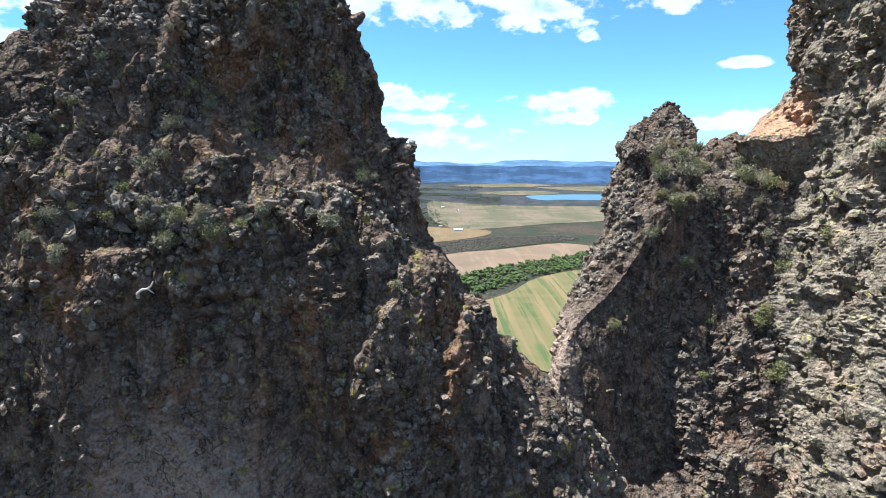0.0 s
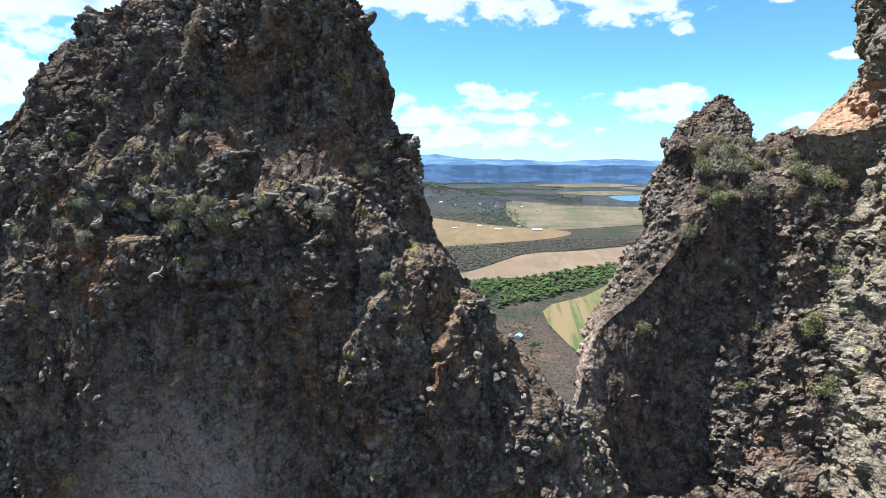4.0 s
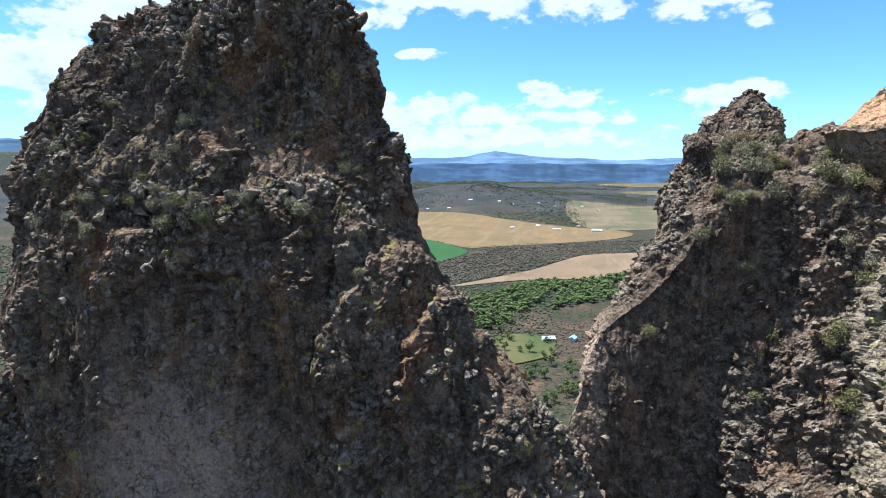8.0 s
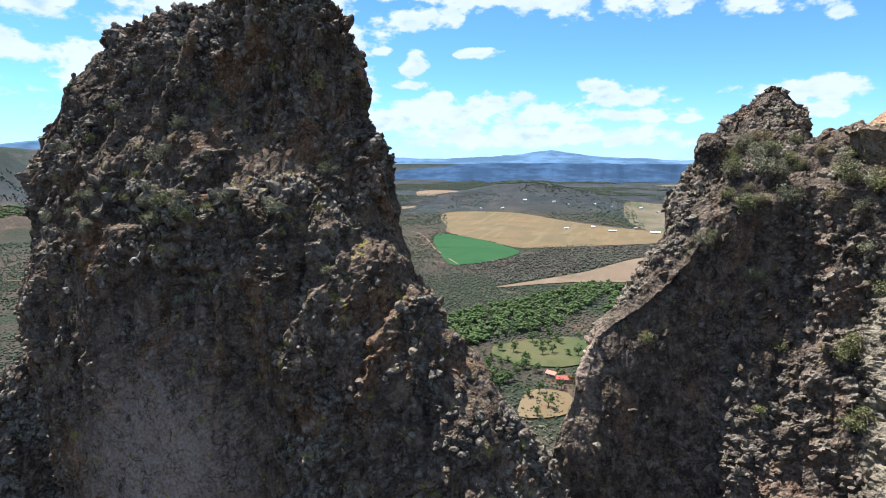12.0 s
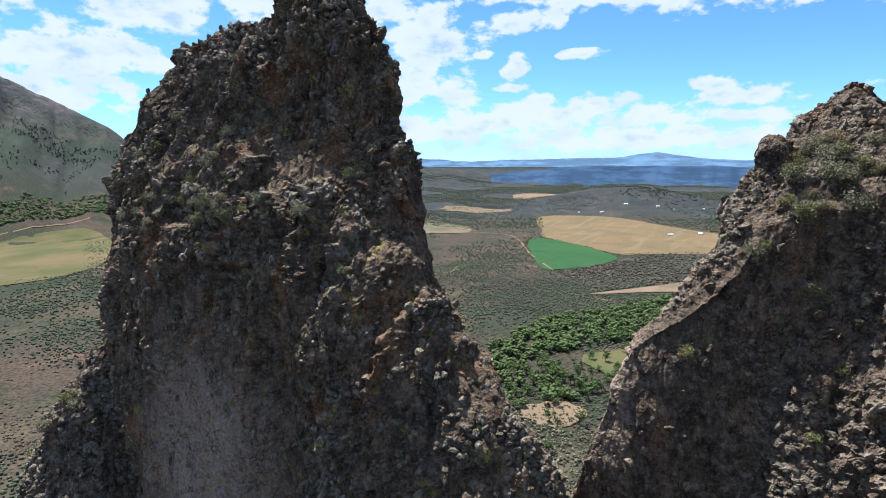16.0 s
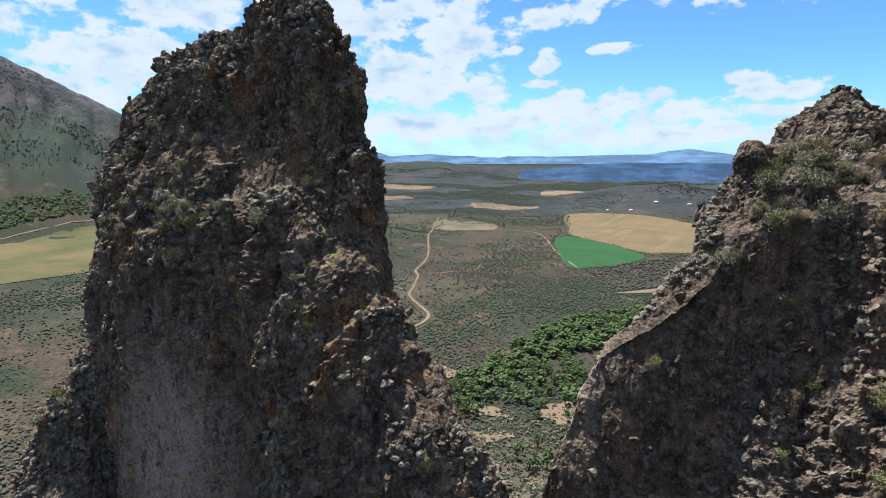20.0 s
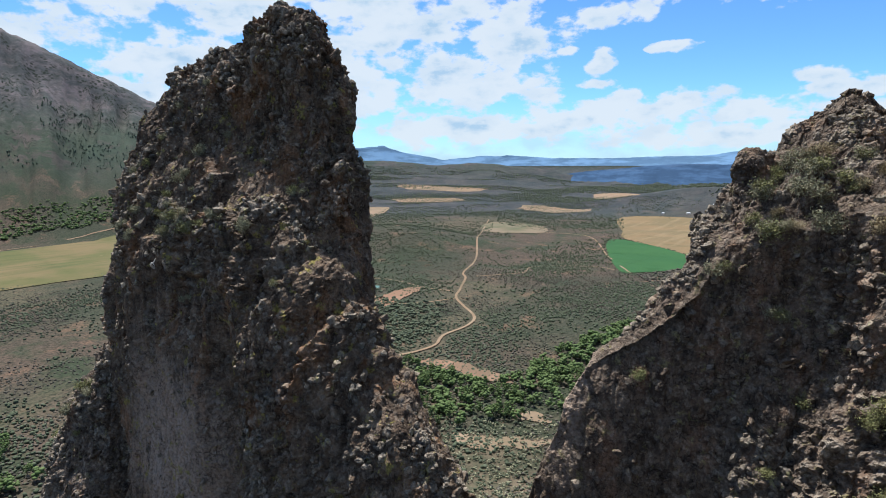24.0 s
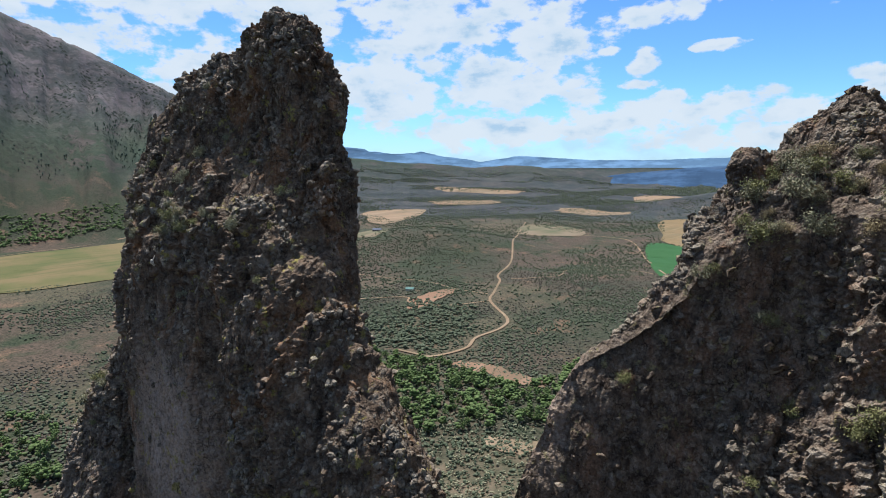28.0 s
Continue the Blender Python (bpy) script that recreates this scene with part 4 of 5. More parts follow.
def stones(rock, parent, material, count, seed, low, high, box, ceiling=999.0):
    """Angular stones half sunk in a rock's surface, within box (x0, x1, y1, z0)."""
    _, P, N = rock
    meshes = [stone_mesh(seed * 10 + k) for k in range(8)]
    for me in meshes:
        me.materials.append(material)
    p, n = P.reshape(-1, 3), N.reshape(-1, 3)
    ok = np.where((p[:, 0] > box[0]) & (p[:, 0] < box[1]) & (p[:, 1] < box[2]) & (p[:, 2] > box[3]) & (p[:, 2] < ceiling) & (n[:, 2] > -0.3))[0]
    rng = np.random.RandomState(seed)
    for i in rng.choice(ok, min(count, len(ok)), replace=False):
        s = low + (high - low) * rng.rand() ** 2.2
        ob = new("stone", meshes[rng.randint(8)])
        ob.matrix_basis = Matrix.Translation(Vector(p[i] + n[i] * s * 0.12)) @ Euler(rng.rand(3) * 6.28).to_matrix().to_4x4() @ Matrix.Diagonal((s * 1.2, s * 0.9, s * 0.8, 1))
        ob.parent = parent


stones(SPIRE, spire, STONE, 240, 1, 0.35, 1.2, (-46, 30, 52, 196))
stones(SPIRE, spire, STONE, 60, 7, 0.6, 1.9, (-31, -9, 46, 229.3), 232.6)
stones(SPIRE, spire, STONE, 60, 8, 0.3, 1.0, (-9, 0, 46, 200), 228)
stones(PINNACLE, pinnacle, ROCK_WARM, 200, 2, 0.5, 2.0, (5, 60, 92, 196))
stones(PINNACLE, pinnacle, ROCK_WARM, 95, 6, 0.6, 1.9, (27, 46, 76, 190))
stones(BUTTRESS, pinnacle, ROCK_WARM, 90, 3, 0.5, 1.8, (28, 60, 82, 200))
stones(CLIFF, cliff, ROCK_PALE, 260, 4, 0.5, 2.2, (38, 66, 90, 198))
stones(SHOULDER, shoulder, ROCK_WARM, 220, 5, 0.5, 1.8, (-80, -36, 60, 183))

def ico_data():
    bm = bmesh.new()
    bmesh.ops.create_icosphere(bm, subdivisions=1, radius=1.0)
    v = np.array([q.co[:] for q in bm.verts])
    f = np.array([[q.index for q in t.verts] for t in bm.faces])
    bm.free()
    return v, f


ICO_V, ICO_F = ico_data()


def rubble(rock, parent, material, count, seed, low, high, box, weight, label):
    """Small broken fragments clinging to a rock in clusters, too many to count, as one mesh."""
    _, P, N = rock
    p, n = P.reshape(-1, 3), N.reshape(-1, 3)
    ok = np.where((p[:, 0] > box[0]) & (p[:, 0] < box[1]) & (p[:, 1] < box[2]) & (p[:, 2] > box[3]) & (n[:, 2] > -0.5))[0]
    p, n = p[ok], n[ok]
    chance = np.clip(0.15 + 1.3 * vnoise(p / 2.8, seed) + 0.8 * vnoise(p / 1.0, seed + 1), 0, 2) ** 1.4 * weight(p) + 1e-9
    rng = np.random.RandomState(seed)
    at = rng.choice(len(p), count, p=chance / chance.sum())
    size = low + (high - low) * rng.rand(count, 1) ** 2.5
    form = size * (0.6 + 0.8 * rng.rand(count, 3)) * 0.5
    v = ICO_V[None] * (1 + 0.38 * (rng.rand(count, len(ICO_V), 1) * 2 - 1)) * form[:, None]
    turn = rng.rand(count) * 6.28
    tip = (rng.rand(count) - 0.5) * 1.6
    x, y, z = v[..., 0], v[..., 1], v[..., 2]
    ct, st = np.cos(tip)[:, None], np.sin(tip)[:, None]
    x, z = x * ct - z * st, x * st + z * ct
    ct, st = np.cos(turn)[:, None], np.sin(turn)[:, None]
    v = np.stack([x * ct - y * st, x * st + y * ct, z], -1) + (p[at] + n[at] * size * 0.12)[:, None]
    f = ICO_F[None] + (np.arange(count) * len(ICO_V))[:, None, None]
    return part("rubble", mesh_from("rubble", v.reshape(-1, 3), f.reshape(-1, 3)), material, parent, label, "stuff")


def spire_rubble(p):
    """Fragments gather along the ribs, the ledge, the crumbling top and the right flank."""
    x, y, z = p.T
    lower = np.clip((x + 8) / 2, 0, 1) * np.clip((230 - z) / 3, 0, 1)
    ledge_ = np.exp(-((z - 231 - 0.1 * (x + 19)) / 1.6) ** 2)
    return (0.35 + 1.2 * lower + 1.0 * ledge_ + 0.6 * np.clip((z - 246) / 3, 0, 1)) * spire_calm(p) ** 3


rubble(SPIRE, spire, STONE, 6500, 121, 0.18, 0.75, (-46, 30, 58, 194), spire_rubble, "small pale angular rock fragments")
rubble(PINNACLE, pinnacle, STONE, 6000, 122, 0.25, 1.1, (5, 60, 93, 194), lambda p: pinnacle_calm(p) ** 3, "small pale angular rock fragments")
rubble(BUTTRESS, pinnacle, STONE, 1800, 123, 0.25, 1.0, (28, 60, 86, 198), lambda p: np.ones(len(p)), "small pale angular rock fragments")
rubble(CLIFF, cliff, ROCK_PALE, 4500, 124, 0.3, 1.5, (38, 66, 92, 196), lambda p: np.ones(len(p)), "tan angular rock fragments")
rubble(SHOULDER, shoulder, STONE, 1600, 125, 0.25, 0.9, (-80, -36, 60, 183), lambda p: np.ones(len(p)), "small pale angular rock fragments")

# ---- plants ----


def leaf_material(name, rgb, other):
    k = Mat(name, 0.9, 0.06)
    c = k.mix(k.island(), rgb, other)
    c = k.mix(k.math("MULTIPLY", k.random(), 0.5), c, tuple(v * 0.6 for v in rgb))
    return k.color(c).m


SAGE = leaf_material("sage_leaves", (0.18, 0.176, 0.11), (0.266, 0.247, 0.16))
GRASSY = leaf_material("bright_shrub_leaves", (0.150, 0.152, 0.066), (0.225, 0.215, 0.10))
DRY = leaf_material("dry_grass_blades", (0.257, 0.204, 0.119), (0.333, 0.27, 0.16))
COTTON = leaf_material("cottonwood_leaves", (0.066, 0.101, 0.034), (0.112, 0.143, 0.058))
OAK = leaf_material("scrub_oak_leaves", (0.062, 0.077, 0.047), (0.097, 0.108, 0.070))
GREYBRUSH = leaf_material("grey_brush_leaves", (0.064, 0.058, 0.047), (0.105, 0.093, 0.072))
PINE = leaf_material("pine_needles", (0.060, 0.082, 0.062), (0.085, 0.108, 0.078))
BARK = plain("bark", (0.11, 0.085, 0.065), 0.95, 0.1, 0.3, 6.0)
def clumps_mesh(name, centres, sizes, seed, rough=0.28):
    """Many small uneven leaf clumps as one mesh."""
    rng = np.random.RandomState(seed)
    centres, sizes = np.asarray(centres, float), np.asarray(sizes, float)
    if sizes.ndim == 1:
        sizes = np.repeat(sizes[:, None], 3, 1)
    n, k = len(centres), len(ICO_V)
    v = ICO_V[None] * (1 + rough * (rng.rand(n, k, 1) * 2 - 1)) * sizes[:, None] + centres[:, None]
    f = ICO_F[None] + (np.arange(n) * k)[:, None, None]
    return mesh_from(name, v.reshape(-1, 3), f.reshape(-1, 3), True)


def leaves_mesh(name, centres, spread, count, size, seed):
    """Small leaf blades strewn round clump centres."""
    rng = np.random.RandomState(seed)
    c = np.asarray(centres)[rng.randint(len(centres), size=count)] + rng.normal(0, 1, (count, 3)) * spread
    a, b = rng.normal(0, 1, (count, 3)), rng.normal(0, 1, (count, 3))
    a /= np.linalg.norm(a, axis=1)[:, None]
    b = np.cross(a, b)
    b /= np.linalg.norm(b, axis=1)[:, None]
    s = size * (0.6 + 0.8 * rng.rand(count, 1))
    v = np.stack([c - a * s, c - b * s * 0.4, c + a * s, c + b * s * 0.4], 1)
    return v.reshape(-1, 3), np.arange(count * 4).reshape(-1, 4)


def stick(bm, a, b, r0, r1, sides=6):
    a, b = Vector(a), Vector(b)
    turn = (b - a).to_track_quat("Z", "Y").to_matrix().to_4x4()
    got = bmesh.ops.create_cone(bm, cap_ends=True, segments=sides, radius1=r0, radius2=r1, depth=(b - a).length)
    bmesh.ops.transform(bm, matrix=Matrix.Translation((a + b) / 2) @ turn, verts=got["verts"])


def make_shrub(seed, material, label):
    """A low shrub one metre across."""
    rng = random.Random(seed)
    ob = thing("shrub", label, "shrub", (0, 0, -50), "shrubs on the rocks")
    bm = bmesh.new()
    tips = []
    for k in range(9):
        a, r, h = rng.uniform(0, 6.28), rng.uniform(0.15, 0.5), rng.uniform(0.25, 0.75)
        tip = (math.cos(a) * r, math.sin(a) * r, h)
        stick(bm, (0, 0, -0.1), tip, 0.022, 0.006, 5)
        tips.append(tip)
        tips.append((tip[0] * 0.7, tip[1] * 0.7, h * 0.75))
    part("woody_stem", bm, BARK, ob)
    v, f = leaves_mesh("foliage", tips, 0.15, 640, 0.055, seed)
    part("foliage", mesh_from("foliage", v, f), material, ob)
    return ob


def perch(rock, x, z):
    """The foremost point of a rock's surface near (x, z)."""
    _, P, N = rock
    p = P.reshape(-1, 3)
    near = np.where((np.abs(p[:, 0] - x) < 0.6) & (np.abs(p[:, 2] - z) < 0.6))[0]
    if len(near) == 0:
        return None
    return p[near[np.argmin(p[near, 1])]]


SHRUBS = [make_shrub(1, SAGE, "grey-green sage shrub growing from a rock ledge"), make_shrub(2, SAGE, "grey-green sage shrub growing from a rock ledge"),
          make_shrub(3, GRASSY, "yellow-green shrub growing from a rock ledge"), make_shrub(4, GRASSY, "yellow-green shrub growing from a rock ledge"),
          make_shrub(5, DRY, "tuft of dry tan grass on a rock ledge")]


def plant(rock, spots, size, kinds=(0, 1, 2, 3)):
    for x, z in spots:
        for k in range(random.choice((1, 2, 2, 3))):
            at = perch(rock, x + random.uniform(-1, 1) * 0.6 * size * (k > 0), z + random.uniform(-.5, .5) * 0.5 * size * (k > 0))
            if at is None:
                continue
            s = size * random.uniform(0.7, 1.25)
            copy_thing(SHRUBS[random.choice(kinds)], Matrix.Translation(Vector(at) + Vector((0, -0.1, -0.05))) @ pose(0, 0, 0, random.uniform(5, 30), 0, random.uniform(-40, 40)) @ Matrix.Diagonal((s, s, s, 1)))


plant(SPIRE, [(-22, 238.3), (-18.9, 240), (-23.5, 235), (-24.5, 233.3), (-26, 231.2), (-19.5, 231.2), (-20.3, 229.7), (-13.5, 231.8), (-14.5, 230.7), (-16.5, 230), (-9, 230.8)], 1.25)
plant(SPIRE, [(-22.5, 246), (-28.5, 240), (-30.5, 231.5), (-33, 232), (-6, 234), (-27.5, 228.5), (-17, 222.6), (-31, 237), (-26.5, 243.5), (-12, 237), (-4, 226), (-35, 236), (-36, 229)], 0.85)
plant(PINNACLE, [(31.5, 236.5), (34.5, 236), (36.5, 235), (38, 237), (33, 234), (29.5, 233.5), (31, 230), (36, 231)], 1.9)
plant(BUTTRESS, [(43.5, 236), (45.5, 235), (42.5, 232.5), (40.5, 233.5), (44.5, 223.5), (43.5, 221.5), (42.5, 225.5), (41.5, 209), (40.5, 215), (46.5, 237.5)], 2.0, (2, 3, 0))
plant(PINNACLE, [(28, 226), (33, 222), (36, 214), (22, 215), (33, 208)], 1.3)
plant(PINNACLE, [(30, 235), (32.5, 237.5), (34, 238), (35.5, 233.5), (37.5, 234), (31.5, 232), (28.5, 231), (33.5, 230.5), (38.5, 232)], 1.3, (4, 4, 0, 2))
plant(BUTTRESS, [(39.5, 236), (41.5, 235), (44, 233), (46, 232), (42, 230), (38, 234.5), (40, 231), (47, 234)], 1.3, (4, 4, 0, 2))
plant(SPIRE, [(-25.2, 232.2), (-21.5, 232.5), (-22.7, 231), (-18, 231.8), (-17.2, 231), (-15.3, 232), (-12.3, 231), (-10.5, 231.5), (-28, 231.5), (-29.5, 230), (-21, 236), (-20, 234)], 0.8, (0, 1, 0, 4))
plant(CLIFF, [(50, 240), (47.5, 236), (46, 226)], 1.5)
plant(SHOULDER, [(-47, 205), (-52, 201), (-57, 196), (-49, 198)], 1.6)
for src in SHRUBS:
    for o in (src, *src.children_recursive):
        bpy.data.objects.remove(o)


dead = thing("dead_branch", "pale bleached dead branch hooked over the dark rock face", "branch")
bm = bmesh.new()
WAY = [(-22.1, 39.2, 225.3), (-21.9, 38.8, 225.7), (-21.5, 38.7, 226.0), (-21.1, 38.7, 226.05), (-20.8, 38.7, 226.3), (-20.7, 38.8, 226.6)]
for k in range(5):
    stick(bm, WAY[k], WAY[k + 1], 0.13 - 0.018 * k, 0.115 - 0.018 * k, 7)
part("limb", bm, plain("bleached_wood", (0.46, 0.41, 0.34), 0.9, 0.1, 0.2, 4.0), dead)
bm = bmesh.new()
stick(bm, WAY[3], (-20.6, 38.6, 225.75), 0.07, 0.02, 6)
part("twig", bm, bpy.data.materials["bleached_wood"], dead)


def make_tree(seed, label):
    """A cottonwood about 12 m high."""
    rng = random.Random(seed)
    ob = thing("cottonwood_tree", label, "tree", (0, 0, -50), "creekside cottonwoods")
    bm = bmesh.new()
    stick(bm, (0, 0, -0.5), (0.2, 0, 4.5), 0.45, 0.28, 7)
    limbs = []
    for k in range(7):
        a, r, h = rng.uniform(0, 6.28), rng.uniform(1.5, 3.6), rng.uniform(5.5, 10)
        limbs.append((math.cos(a) * r, math.sin(a) * r, h))
        stick(bm, (0.2, 0, rng.uniform(3, 4.5)), limbs[-1], 0.2, 0.06, 5)
    part("trunk", bm, BARK, ob)
    cent, size = [], []
    for k in range(46):
        base = rng.choice(limbs)
        cent.append((base[0] + rng.gauss(0, 1.1), base[1] + rng.gauss(0, 1.1), max(3.2, base[2] + rng.gauss(0, 1.5))))
        size.append(rng.uniform(0.45, 1.0))
    me = clumps_mesh("crown", cent, size, seed)
    part("crown", me, COTTON, ob)
    v, f = leaves_mesh("leaf", cent, 0.75, 650, 0.28, seed)
    part("outer_leaves", mesh_from("leaf", v, f), COTTON, ob)
    return ob


def inside(px, py, poly):
    """Which points lie in a polygon."""
    poly = np.asarray(poly, float)
    hit = np.zeros(len(px), bool)
    j = len(poly) - 1
    for i in range(len(poly)):
        (x1, y1), (x2, y2) = poly[i], poly[j]
        cross = ((y1 > py) != (y2 > py)) & (px < (x2 - x1) * (py - y1) / (y2 - y1 + 1e-9) + x1)
        hit ^= cross
        j = i
    return hit


def strewn(poly, count, seed):
    rng = np.random.RandomState(seed)
    poly = np.asarray(poly, float)
    lo, hi = poly.min(0), poly.max(0)
    p = lo + rng.rand(count * 4, 2) * (hi - lo)
    return p[inside(p[:, 0], p[:, 1], poly)][:count]


WOODS = [
    [(-500, 470), (-414, 484), (-240, 488), (-200, 440), (-285, 340), (-360, 350), (-450, 400)],
    [(-266, 480), (-266, 562), (-250, 673), (-228, 794), (-183, 850), (-73, 1067), (-10, 1060), (-62, 881), (-84, 755), (-141, 702), (-195, 620)],
    [(-30, 860), (60, 965), (150, 1060), (190, 1135), (300, 1200), (400, 1440), (280, 1350), (100, 1190), (-20, 1060)],
    [(-600, 40), (-600, 130), (-430, 125), (-380, 40)],
    [(-75, 540), (-30, 600), (10, 640), (20, 540), (-40, 490)],
    [(-245, 470), (-250, 580), (-188, 600), (-124, 572), (-100, 560), (-135, 500), (-170, 462)],
]
trees = [make_tree(k, "leafy green cottonwood tree in the creek woods") for k in range(5)]
near_spots = np.concatenate([strewn(WOODS[0], 105, 1), strewn(WOODS[1], 40, 2), strewn(WOODS[5], 55, 6), strewn(WOODS[3], 45, 3), strewn(WOODS[4], 20, 4), strewn([(-190, 560), (-190, 620), (-150, 640), (-112, 606), (-70, 600), (-100, 540)], 30, 16), strewn([(-185, 400), (-170, 480), (-110, 535), (-80, 440), (-95, 360)], 12, 17), strewn([(-150, 640), (-122, 688), (-67, 728), (-60, 650), (-112, 606)], 12, 18), strewn([(-150, 560), (-110, 720), (40, 740), (40, 560), (-60, 470)], 26, 9)])
tx, ty, tz = land(near_spots[:, 0], near_spots[:, 1])
for x, y, z in zip(tx, ty, tz):
    s = random.uniform(0.65, 1.25)
    copy_thing(trees[random.randrange(5)], Matrix.Translation((x, y, z)) @ pose(0, 0, 0, 0, 0, random.uniform(0, 360)) @ Matrix.Diagonal((s, s, s * random.uniform(0.8, 1.15), 1)))
for src in trees:
    for o in (src, *src.children_recursive):
        bpy.data.objects.remove(o)


def thicket(name, spots, height, width, per, material, label, seed):
    """Many plants too far to count, as one mesh of leaf clumps."""
    rng = np.random.RandomState(seed)
    x, y, z = land(spots[:, 0], spots[:, 1])
    n = len(x)
    h = height * (0.6 + 0.8 * rng.rand(n))
    c, s = [], []
    for k in range(per):
        r = width * (0.15 + 0.4 * rng.rand(n)) if per > 1 else np.zeros(n)
        a = rng.rand(n) * 6.28
        size = width * (0.13 + 0.17 * rng.rand(n)) if per > 1 else width * (0.3 + 0.4 * rng.rand(n))
        up = h * (0.35 + 0.5 * rng.rand(n)) if per > 1 else h * 0.35
        c.append(np.stack([x + np.cos(a) * r, y + np.sin(a) * r, z + up], 1))
        s.append(np.stack([size, size, size * 0.8 if per > 1 else h * 0.6], 1))
    return tagged(part(name, clumps_mesh(name, np.concatenate(c), np.concatenate(s), seed, 0.35), material), label, "vegetation", kind="stuff")


thicket("far_woods", np.concatenate([strewn(WOODS[0], 160, 11), strewn(WOODS[1], 560, 12), strewn(WOODS[5], 70, 15), strewn(WOODS[2], 560, 13), strewn(WOODS[3], 60, 14)]), 10, 8, 14, COTTON, "green cottonwood woods along the creek", 21)
OPEN = [
    [(-560, 1640), (-572, 1540), (-406, 1189), (-353, 1170), (-280, 1330), (-310, 1440)], [(-820, 2330), (-480, 2330), (150, 1920), (100, 1730), (-310, 1455), (-560, 1660)],
    [(-230, 965), (23, 1120), (260, 1330), (420, 1500), (340, 1600), (10, 1400)], [(40, 860), (200, 1120), (330, 1200), (330, 1000), (150, 600), (90, 640)], [(-60, 2950), (900, 2900), (720, 2300), (30, 1990)],
    [(-188, 607), (-139, 686), (-67, 728), (-20, 715), (-20, 640), (-77, 590), (-130, 572)], [(-1750, 240), (-1830, 950), (-1220, 620), (-1270, 190), (-1500, 120)], [(-1149, 1830), (-850, 1690), (-978, 1560)], [(-2080, 1785), (-1969, 2104), (-1617, 1556)],
    [(-1480, 1290), (-1380, 1345), (-1163, 1034), (-1290, 1080)],
]
ROAD_LINE = np.array(rounded(MAIN_ROAD, 12, 0, False))


def scatter(count, seed, near, far, a0, a1, thr, scale):
    """Random places over the open scrub, thicker in patches, clear of the fields."""
    rng = np.random.RandomState(seed)
    d = np.sqrt(near ** 2 + rng.rand(count * 4) * (far ** 2 - near ** 2)) * (0.75 + 0.25 * rng.rand(count * 4))
    a = np.radians(a0 + (a1 - a0) * rng.rand(count * 4))
    x, y = -np.sin(a) * d, np.cos(a) * d
    keep = fbm(np.stack([x / scale, y / scale, np.zeros_like(x)], -1), 3, 0.5, seed) > thr * (rng.rand(len(x)) * 2 - 0.6)
    for k in range(len(ROAD_LINE)):
        keep &= np.hypot(x - ROAD_LINE[k, 0], y - ROAD_LINE[k, 1]) > 9.0
    keep &= ~((np.degrees(a) > 50) & (d > 1950))
    for poly in OPEN:
        keep &= ~inside(x, y, poly)
    return np.stack([x, y], 1)[keep][:count]


thicket("scrub_oak", scatter(20000, 31, 330, 1600, 2, 88, 0.45, 130), 2.4, 3.3, 1, OAK, "dark green scrub oak spread over the valley", 31)
thicket("sagebrush", scatter(15000, 32, 260, 1400, -2, 88, 0.5, 120), 1.5, 2.6, 1, GREYBRUSH, "grey-brown sagebrush spread over the valley", 32)
thicket("juniper_scrub", scatter(22000, 33, 1100, 4300, -6, 72, 0.4, 260), 3.0, 4.2, 1, OAK, "dark junipers dotted over the far valley", 33)
hill_spots = scatter(13000, 39, 2600, 7500, -4, 64, 0.35, 400)
thicket("hill_trees", hill_spots, 5, 7, 1, OAK, "dark trees over the far wooded hills", 39)
thicket("grey_brush", strewn([(-350, 1150), (-229, 985), (-91, 1180), (10, 1410), (150, 1500), (420, 1680), (400, 1780), (130, 1720), (-200, 1480)], 3600, 34), 3.8, 5.5, 1, GREYBRUSH, "grey leafless brush between two fields", 34)
far_a, far_r = np.random.RandomState(5).rand(2, 9000)
far_a, far_r = np.radians(56 + 36 * far_a), 2350 + 950 * far_r ** 0.7
slope_spots = np.stack([-np.sin(far_a) * far_r, np.cos(far_a) * far_r], 1)
grove = fbm(np.stack([slope_spots[:, 0] / 130, slope_spots[:, 1] / 130, far_r / 300], -1), 3, 0.5, 77)
thicket("mountain_pines", slope_spots[grove > 0.12][:2200], 8, 4.0, 1, PINE, "dark pines in groves on the mountain's upper slope", 35)
edge = np.random.RandomState(6).rand(1500, 2)
edge = np.stack([-1950 - 150 * edge[:, 0] ** 1.5, 60 + 1300 * edge[:, 1]], 1)
thicket("far_tree_belt", edge, 6, 13, 3, COTTON, "dark green belt of trees along a field", 36)
thicket("oak_thicket", strewn([(-620, 560), (-634, 695), (-514, 721), (-440, 600), (-440, 505), (-516, 490)], 420, 38), 4.5, 8, 6, OAK, "dense dark green scrub oak thicket", 38)
near_a, near_r = np.random.RandomState(8).rand(2, 2600)
near_a, near_r = np.radians(-5 + 95 * near_a), 190 + 230 * near_r ** 0.7
near_xy = np.stack([-np.sin(near_a) * near_r, 62 + np.cos(near_a) * near_r], 1)
green_a, green_r = np.random.RandomState(9).rand(2, 2200)
green_a, green_r = np.radians(5 + 60 * green_a), 280 + 240 * green_r
thicket("scree_oak", np.stack([-np.sin(green_a) * green_r, 62 + np.cos(green_a) * green_r], 1), 3.0, 3.6, 3, OAK, "green scrub oak over the lower scree", 41)
thicket("scree_shrubs", near_xy, 2.6, 3.4, 4, SAGE, "grey-green shrubs dotted over tan scree", 37)

# ---- farm buildings ----
WINDOW = plain("window_glass", (0.03, 0.04, 0.05), 0.1, 0.5, 0.1)


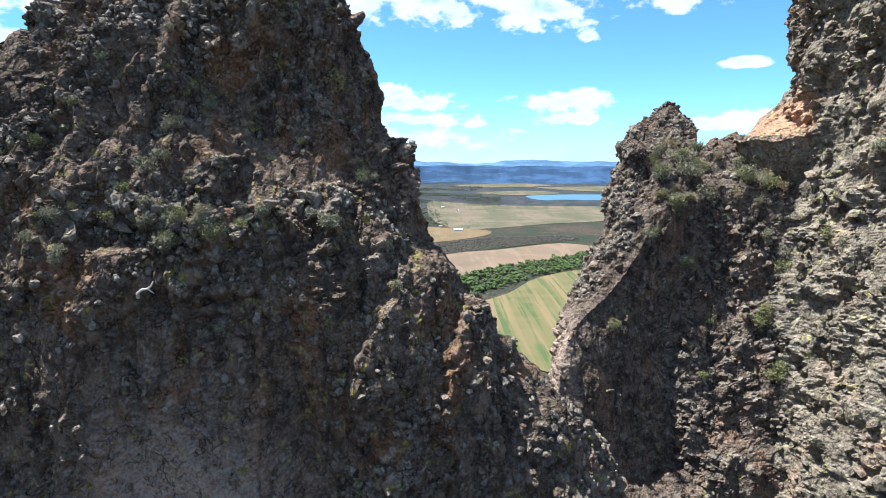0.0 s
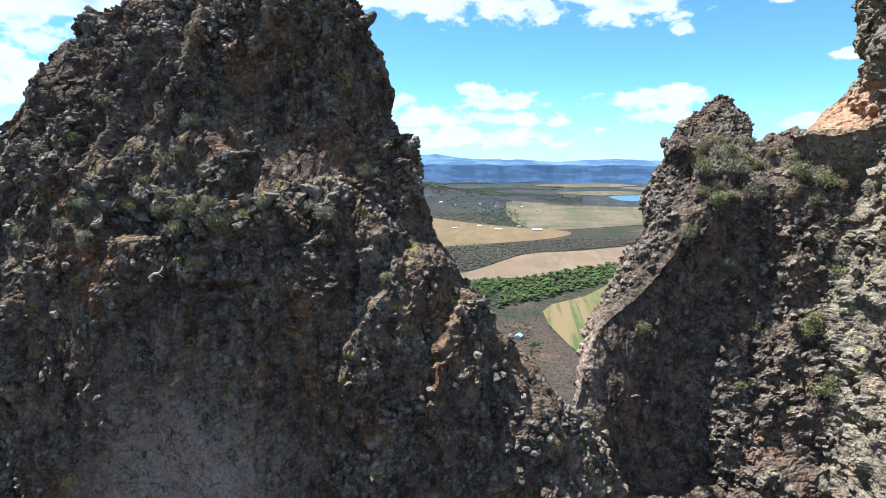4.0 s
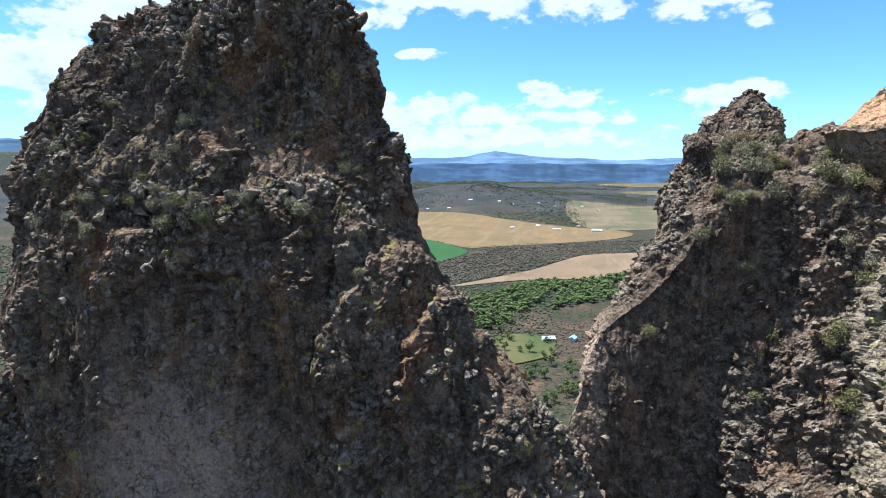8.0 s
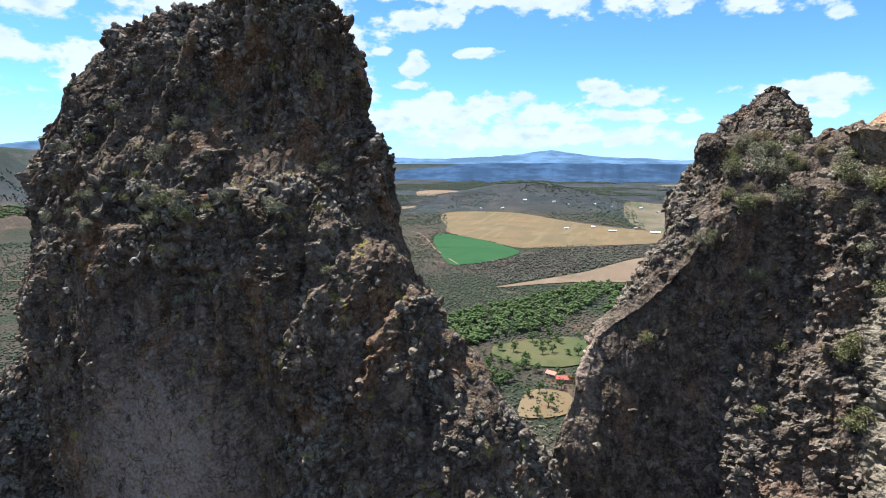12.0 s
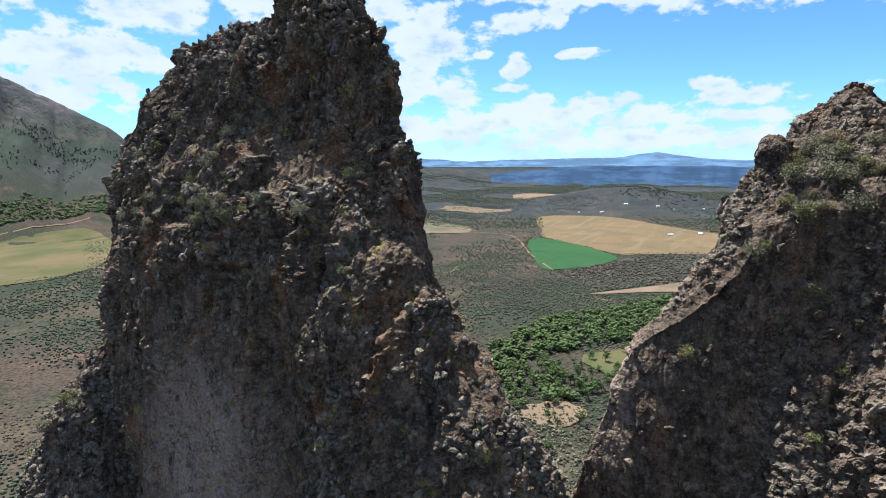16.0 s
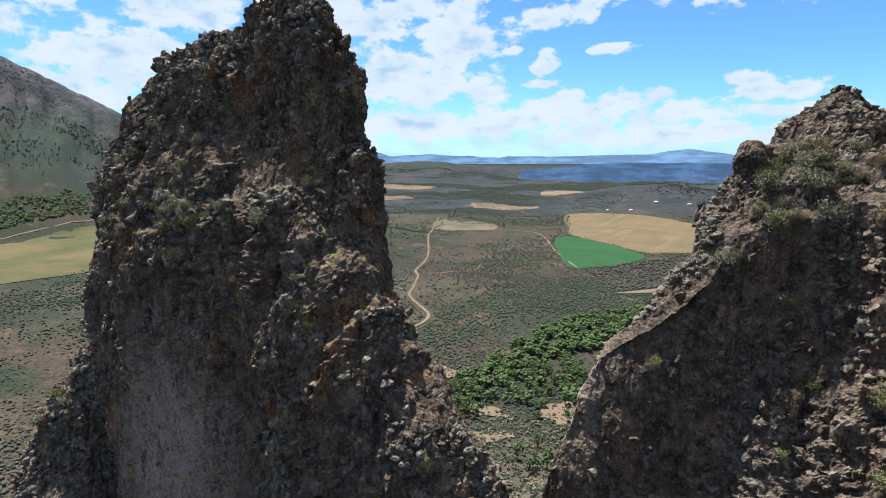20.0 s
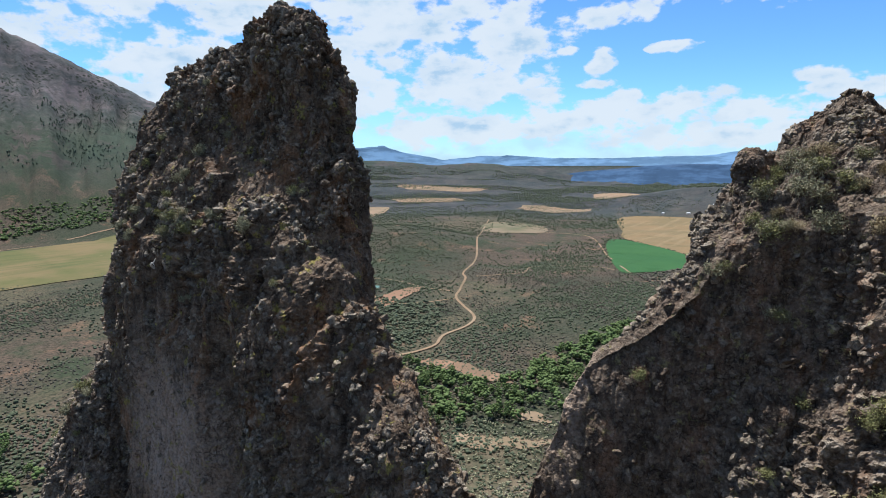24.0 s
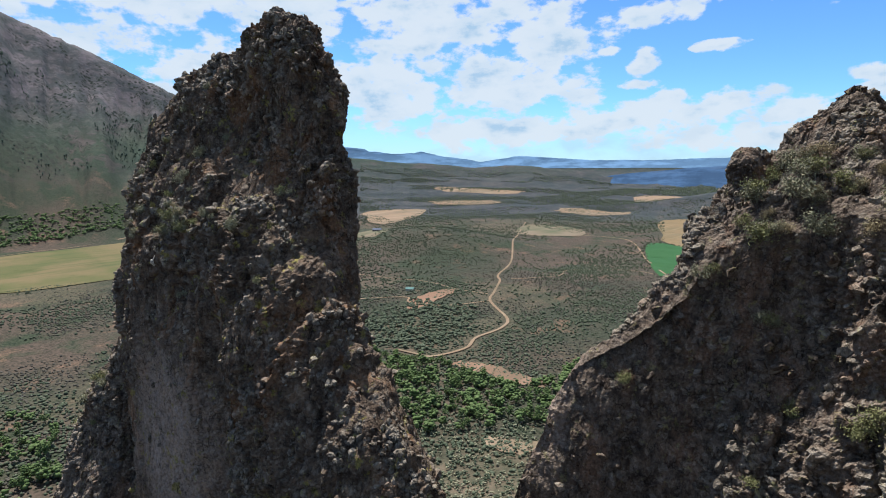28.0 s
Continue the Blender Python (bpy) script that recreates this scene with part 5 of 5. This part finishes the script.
def box(bm, at, size):
    bmesh.ops.create_cube(bm, size=1.0, matrix=Matrix.Translation(at) @ Matrix.Diagonal((*size, 1)))


def building(name, x, y, length, width, height, turn, wall_rgb, roof_rgb, label, windows=3):
    gx, gy, gz = [float(v[0]) for v in land(np.array([x]), np.array([y]))]
    ob = thing(name, label, "building", (0, 0, 0), "farm buildings")
    bm = bmesh.new()
    box(bm, (0, 0, height / 2 - 0.5), (length, width, height + 1))
    gable = height + width * 0.28
    for s in (-1, 1):
        a = bm.verts.new((s * length / 2, -width / 2, height))
        b = bm.verts.new((s * length / 2, width / 2, height))
        c = bm.verts.new((s * length / 2, 0, gable))
        bm.faces.new((a, b, c))
    part("wall", bm, plain("wall_paint", wall_rgb, 0.85, 0.2, 0.12), ob)
    roof_mat = plain("roof_sheet", roof_rgb, 0.85, 0.1, 0.12)
    for s in (-1, 1):
        bm = bmesh.new()
        lean = math.atan2(gable - height, width / 2)
        run = math.hypot(width / 2, gable - height) + 0.8
        box(bm, (0, 0, 0), (length + 1.2, run, 0.25))
        bmesh.ops.transform(bm, matrix=Matrix.Translation((0, s * (width / 4 + 0.25), (height + gable) / 2 + 0.05)) @ pose(0, 0, 0, -s * math.degrees(lean)), verts=bm.verts)
        part("roof", bm, roof_mat, ob)
    for k in range(windows):
        bm = bmesh.new()
        box(bm, ((k + 0.5) / windows * length - length / 2, -width / 2 - 0.05, height * 0.55), (1.6, 0.14, 1.4))
        part("window", bm, WINDOW, ob)
    bm = bmesh.new()
    box(bm, (length * 0.12, -width / 2 - 0.06, 1.1), (1.2, 0.16, 2.2))
    part("door", bm, BARK, ob)
    ob.matrix_basis = Matrix.Translation((gx, gy, gz + 0.4)) @ pose(0, 0, 0, 0, 0, turn)


building("barn", -27, 712, 17, 9, 4, 20, (0.4, 0.43, 0.46), (0.36, 0.44, 0.52), "metal barn with a pale blue roof by the creek")
building("barn", 4, 722, 11, 8, 3.6, 75, (0.45, 0.46, 0.46), (0.22, 0.36, 0.40), "small metal barn with a teal roof by the creek")
building("farmhouse", -50, 578, 20, 9, 3.6, 12, (0.42, 0.27, 0.2), (0.33, 0.10, 0.075), "farmhouse with a red roof among trees")
building("farmhouse", -66, 588, 11, 8, 3.2, -20, (0.45, 0.32, 0.25), (0.42, 0.20, 0.14), "small outbuilding with a rust-red roof")
building("shed", 53, 1912, 32, 10, 5, 4, (0.6, 0.6, 0.58), (0.62, 0.63, 0.64), "long white farm shed on the plain", 6)
building("shed", -79, 1918, 26, 9, 4, 2, (0.45, 0.46, 0.45), (0.38, 0.44, 0.42), "long grey farm shed beside the hay field", 5)
building("farmhouse", -232, 1925, 16, 9, 4, 30, (0.6, 0.58, 0.52), (0.45, 0.43, 0.4), "pale farmhouse at the edge of the plain")
building("farmhouse", -150, 2010, 14, 9, 4, -15, (0.65, 0.62, 0.58), (0.6, 0.6, 0.58), "white farmhouse at the edge of the plain")
building("farmhouse", -10, 2020, 14, 10, 4, 40, (0.35, 0.27, 0.2), (0.3, 0.25, 0.22), "brown farmhouse at the edge of the plain")
building("cabin", -695, 735, 15, 9, 3.4, 25, (0.4, 0.34, 0.27), (0.10, 0.17, 0.15), "cabin with a green roof in the scrub")
building("farmhouse", -1254, 1141, 26, 14, 5, 35, (0.16, 0.14, 0.15), (0.10, 0.11, 0.14), "dark ranch house on a dry clearing", 4)
for k in range(9):
    building("farmhouse", -700 + 95 * k + random.uniform(-40, 40), 2480 + random.uniform(-60, 120) + 14 * k, random.uniform(11, 18), 9, 4, random.uniform(0, 90), (0.5, 0.47, 0.42), (0.5, 0.5, 0.5), "small pale farmhouse on the far hillside", 2)
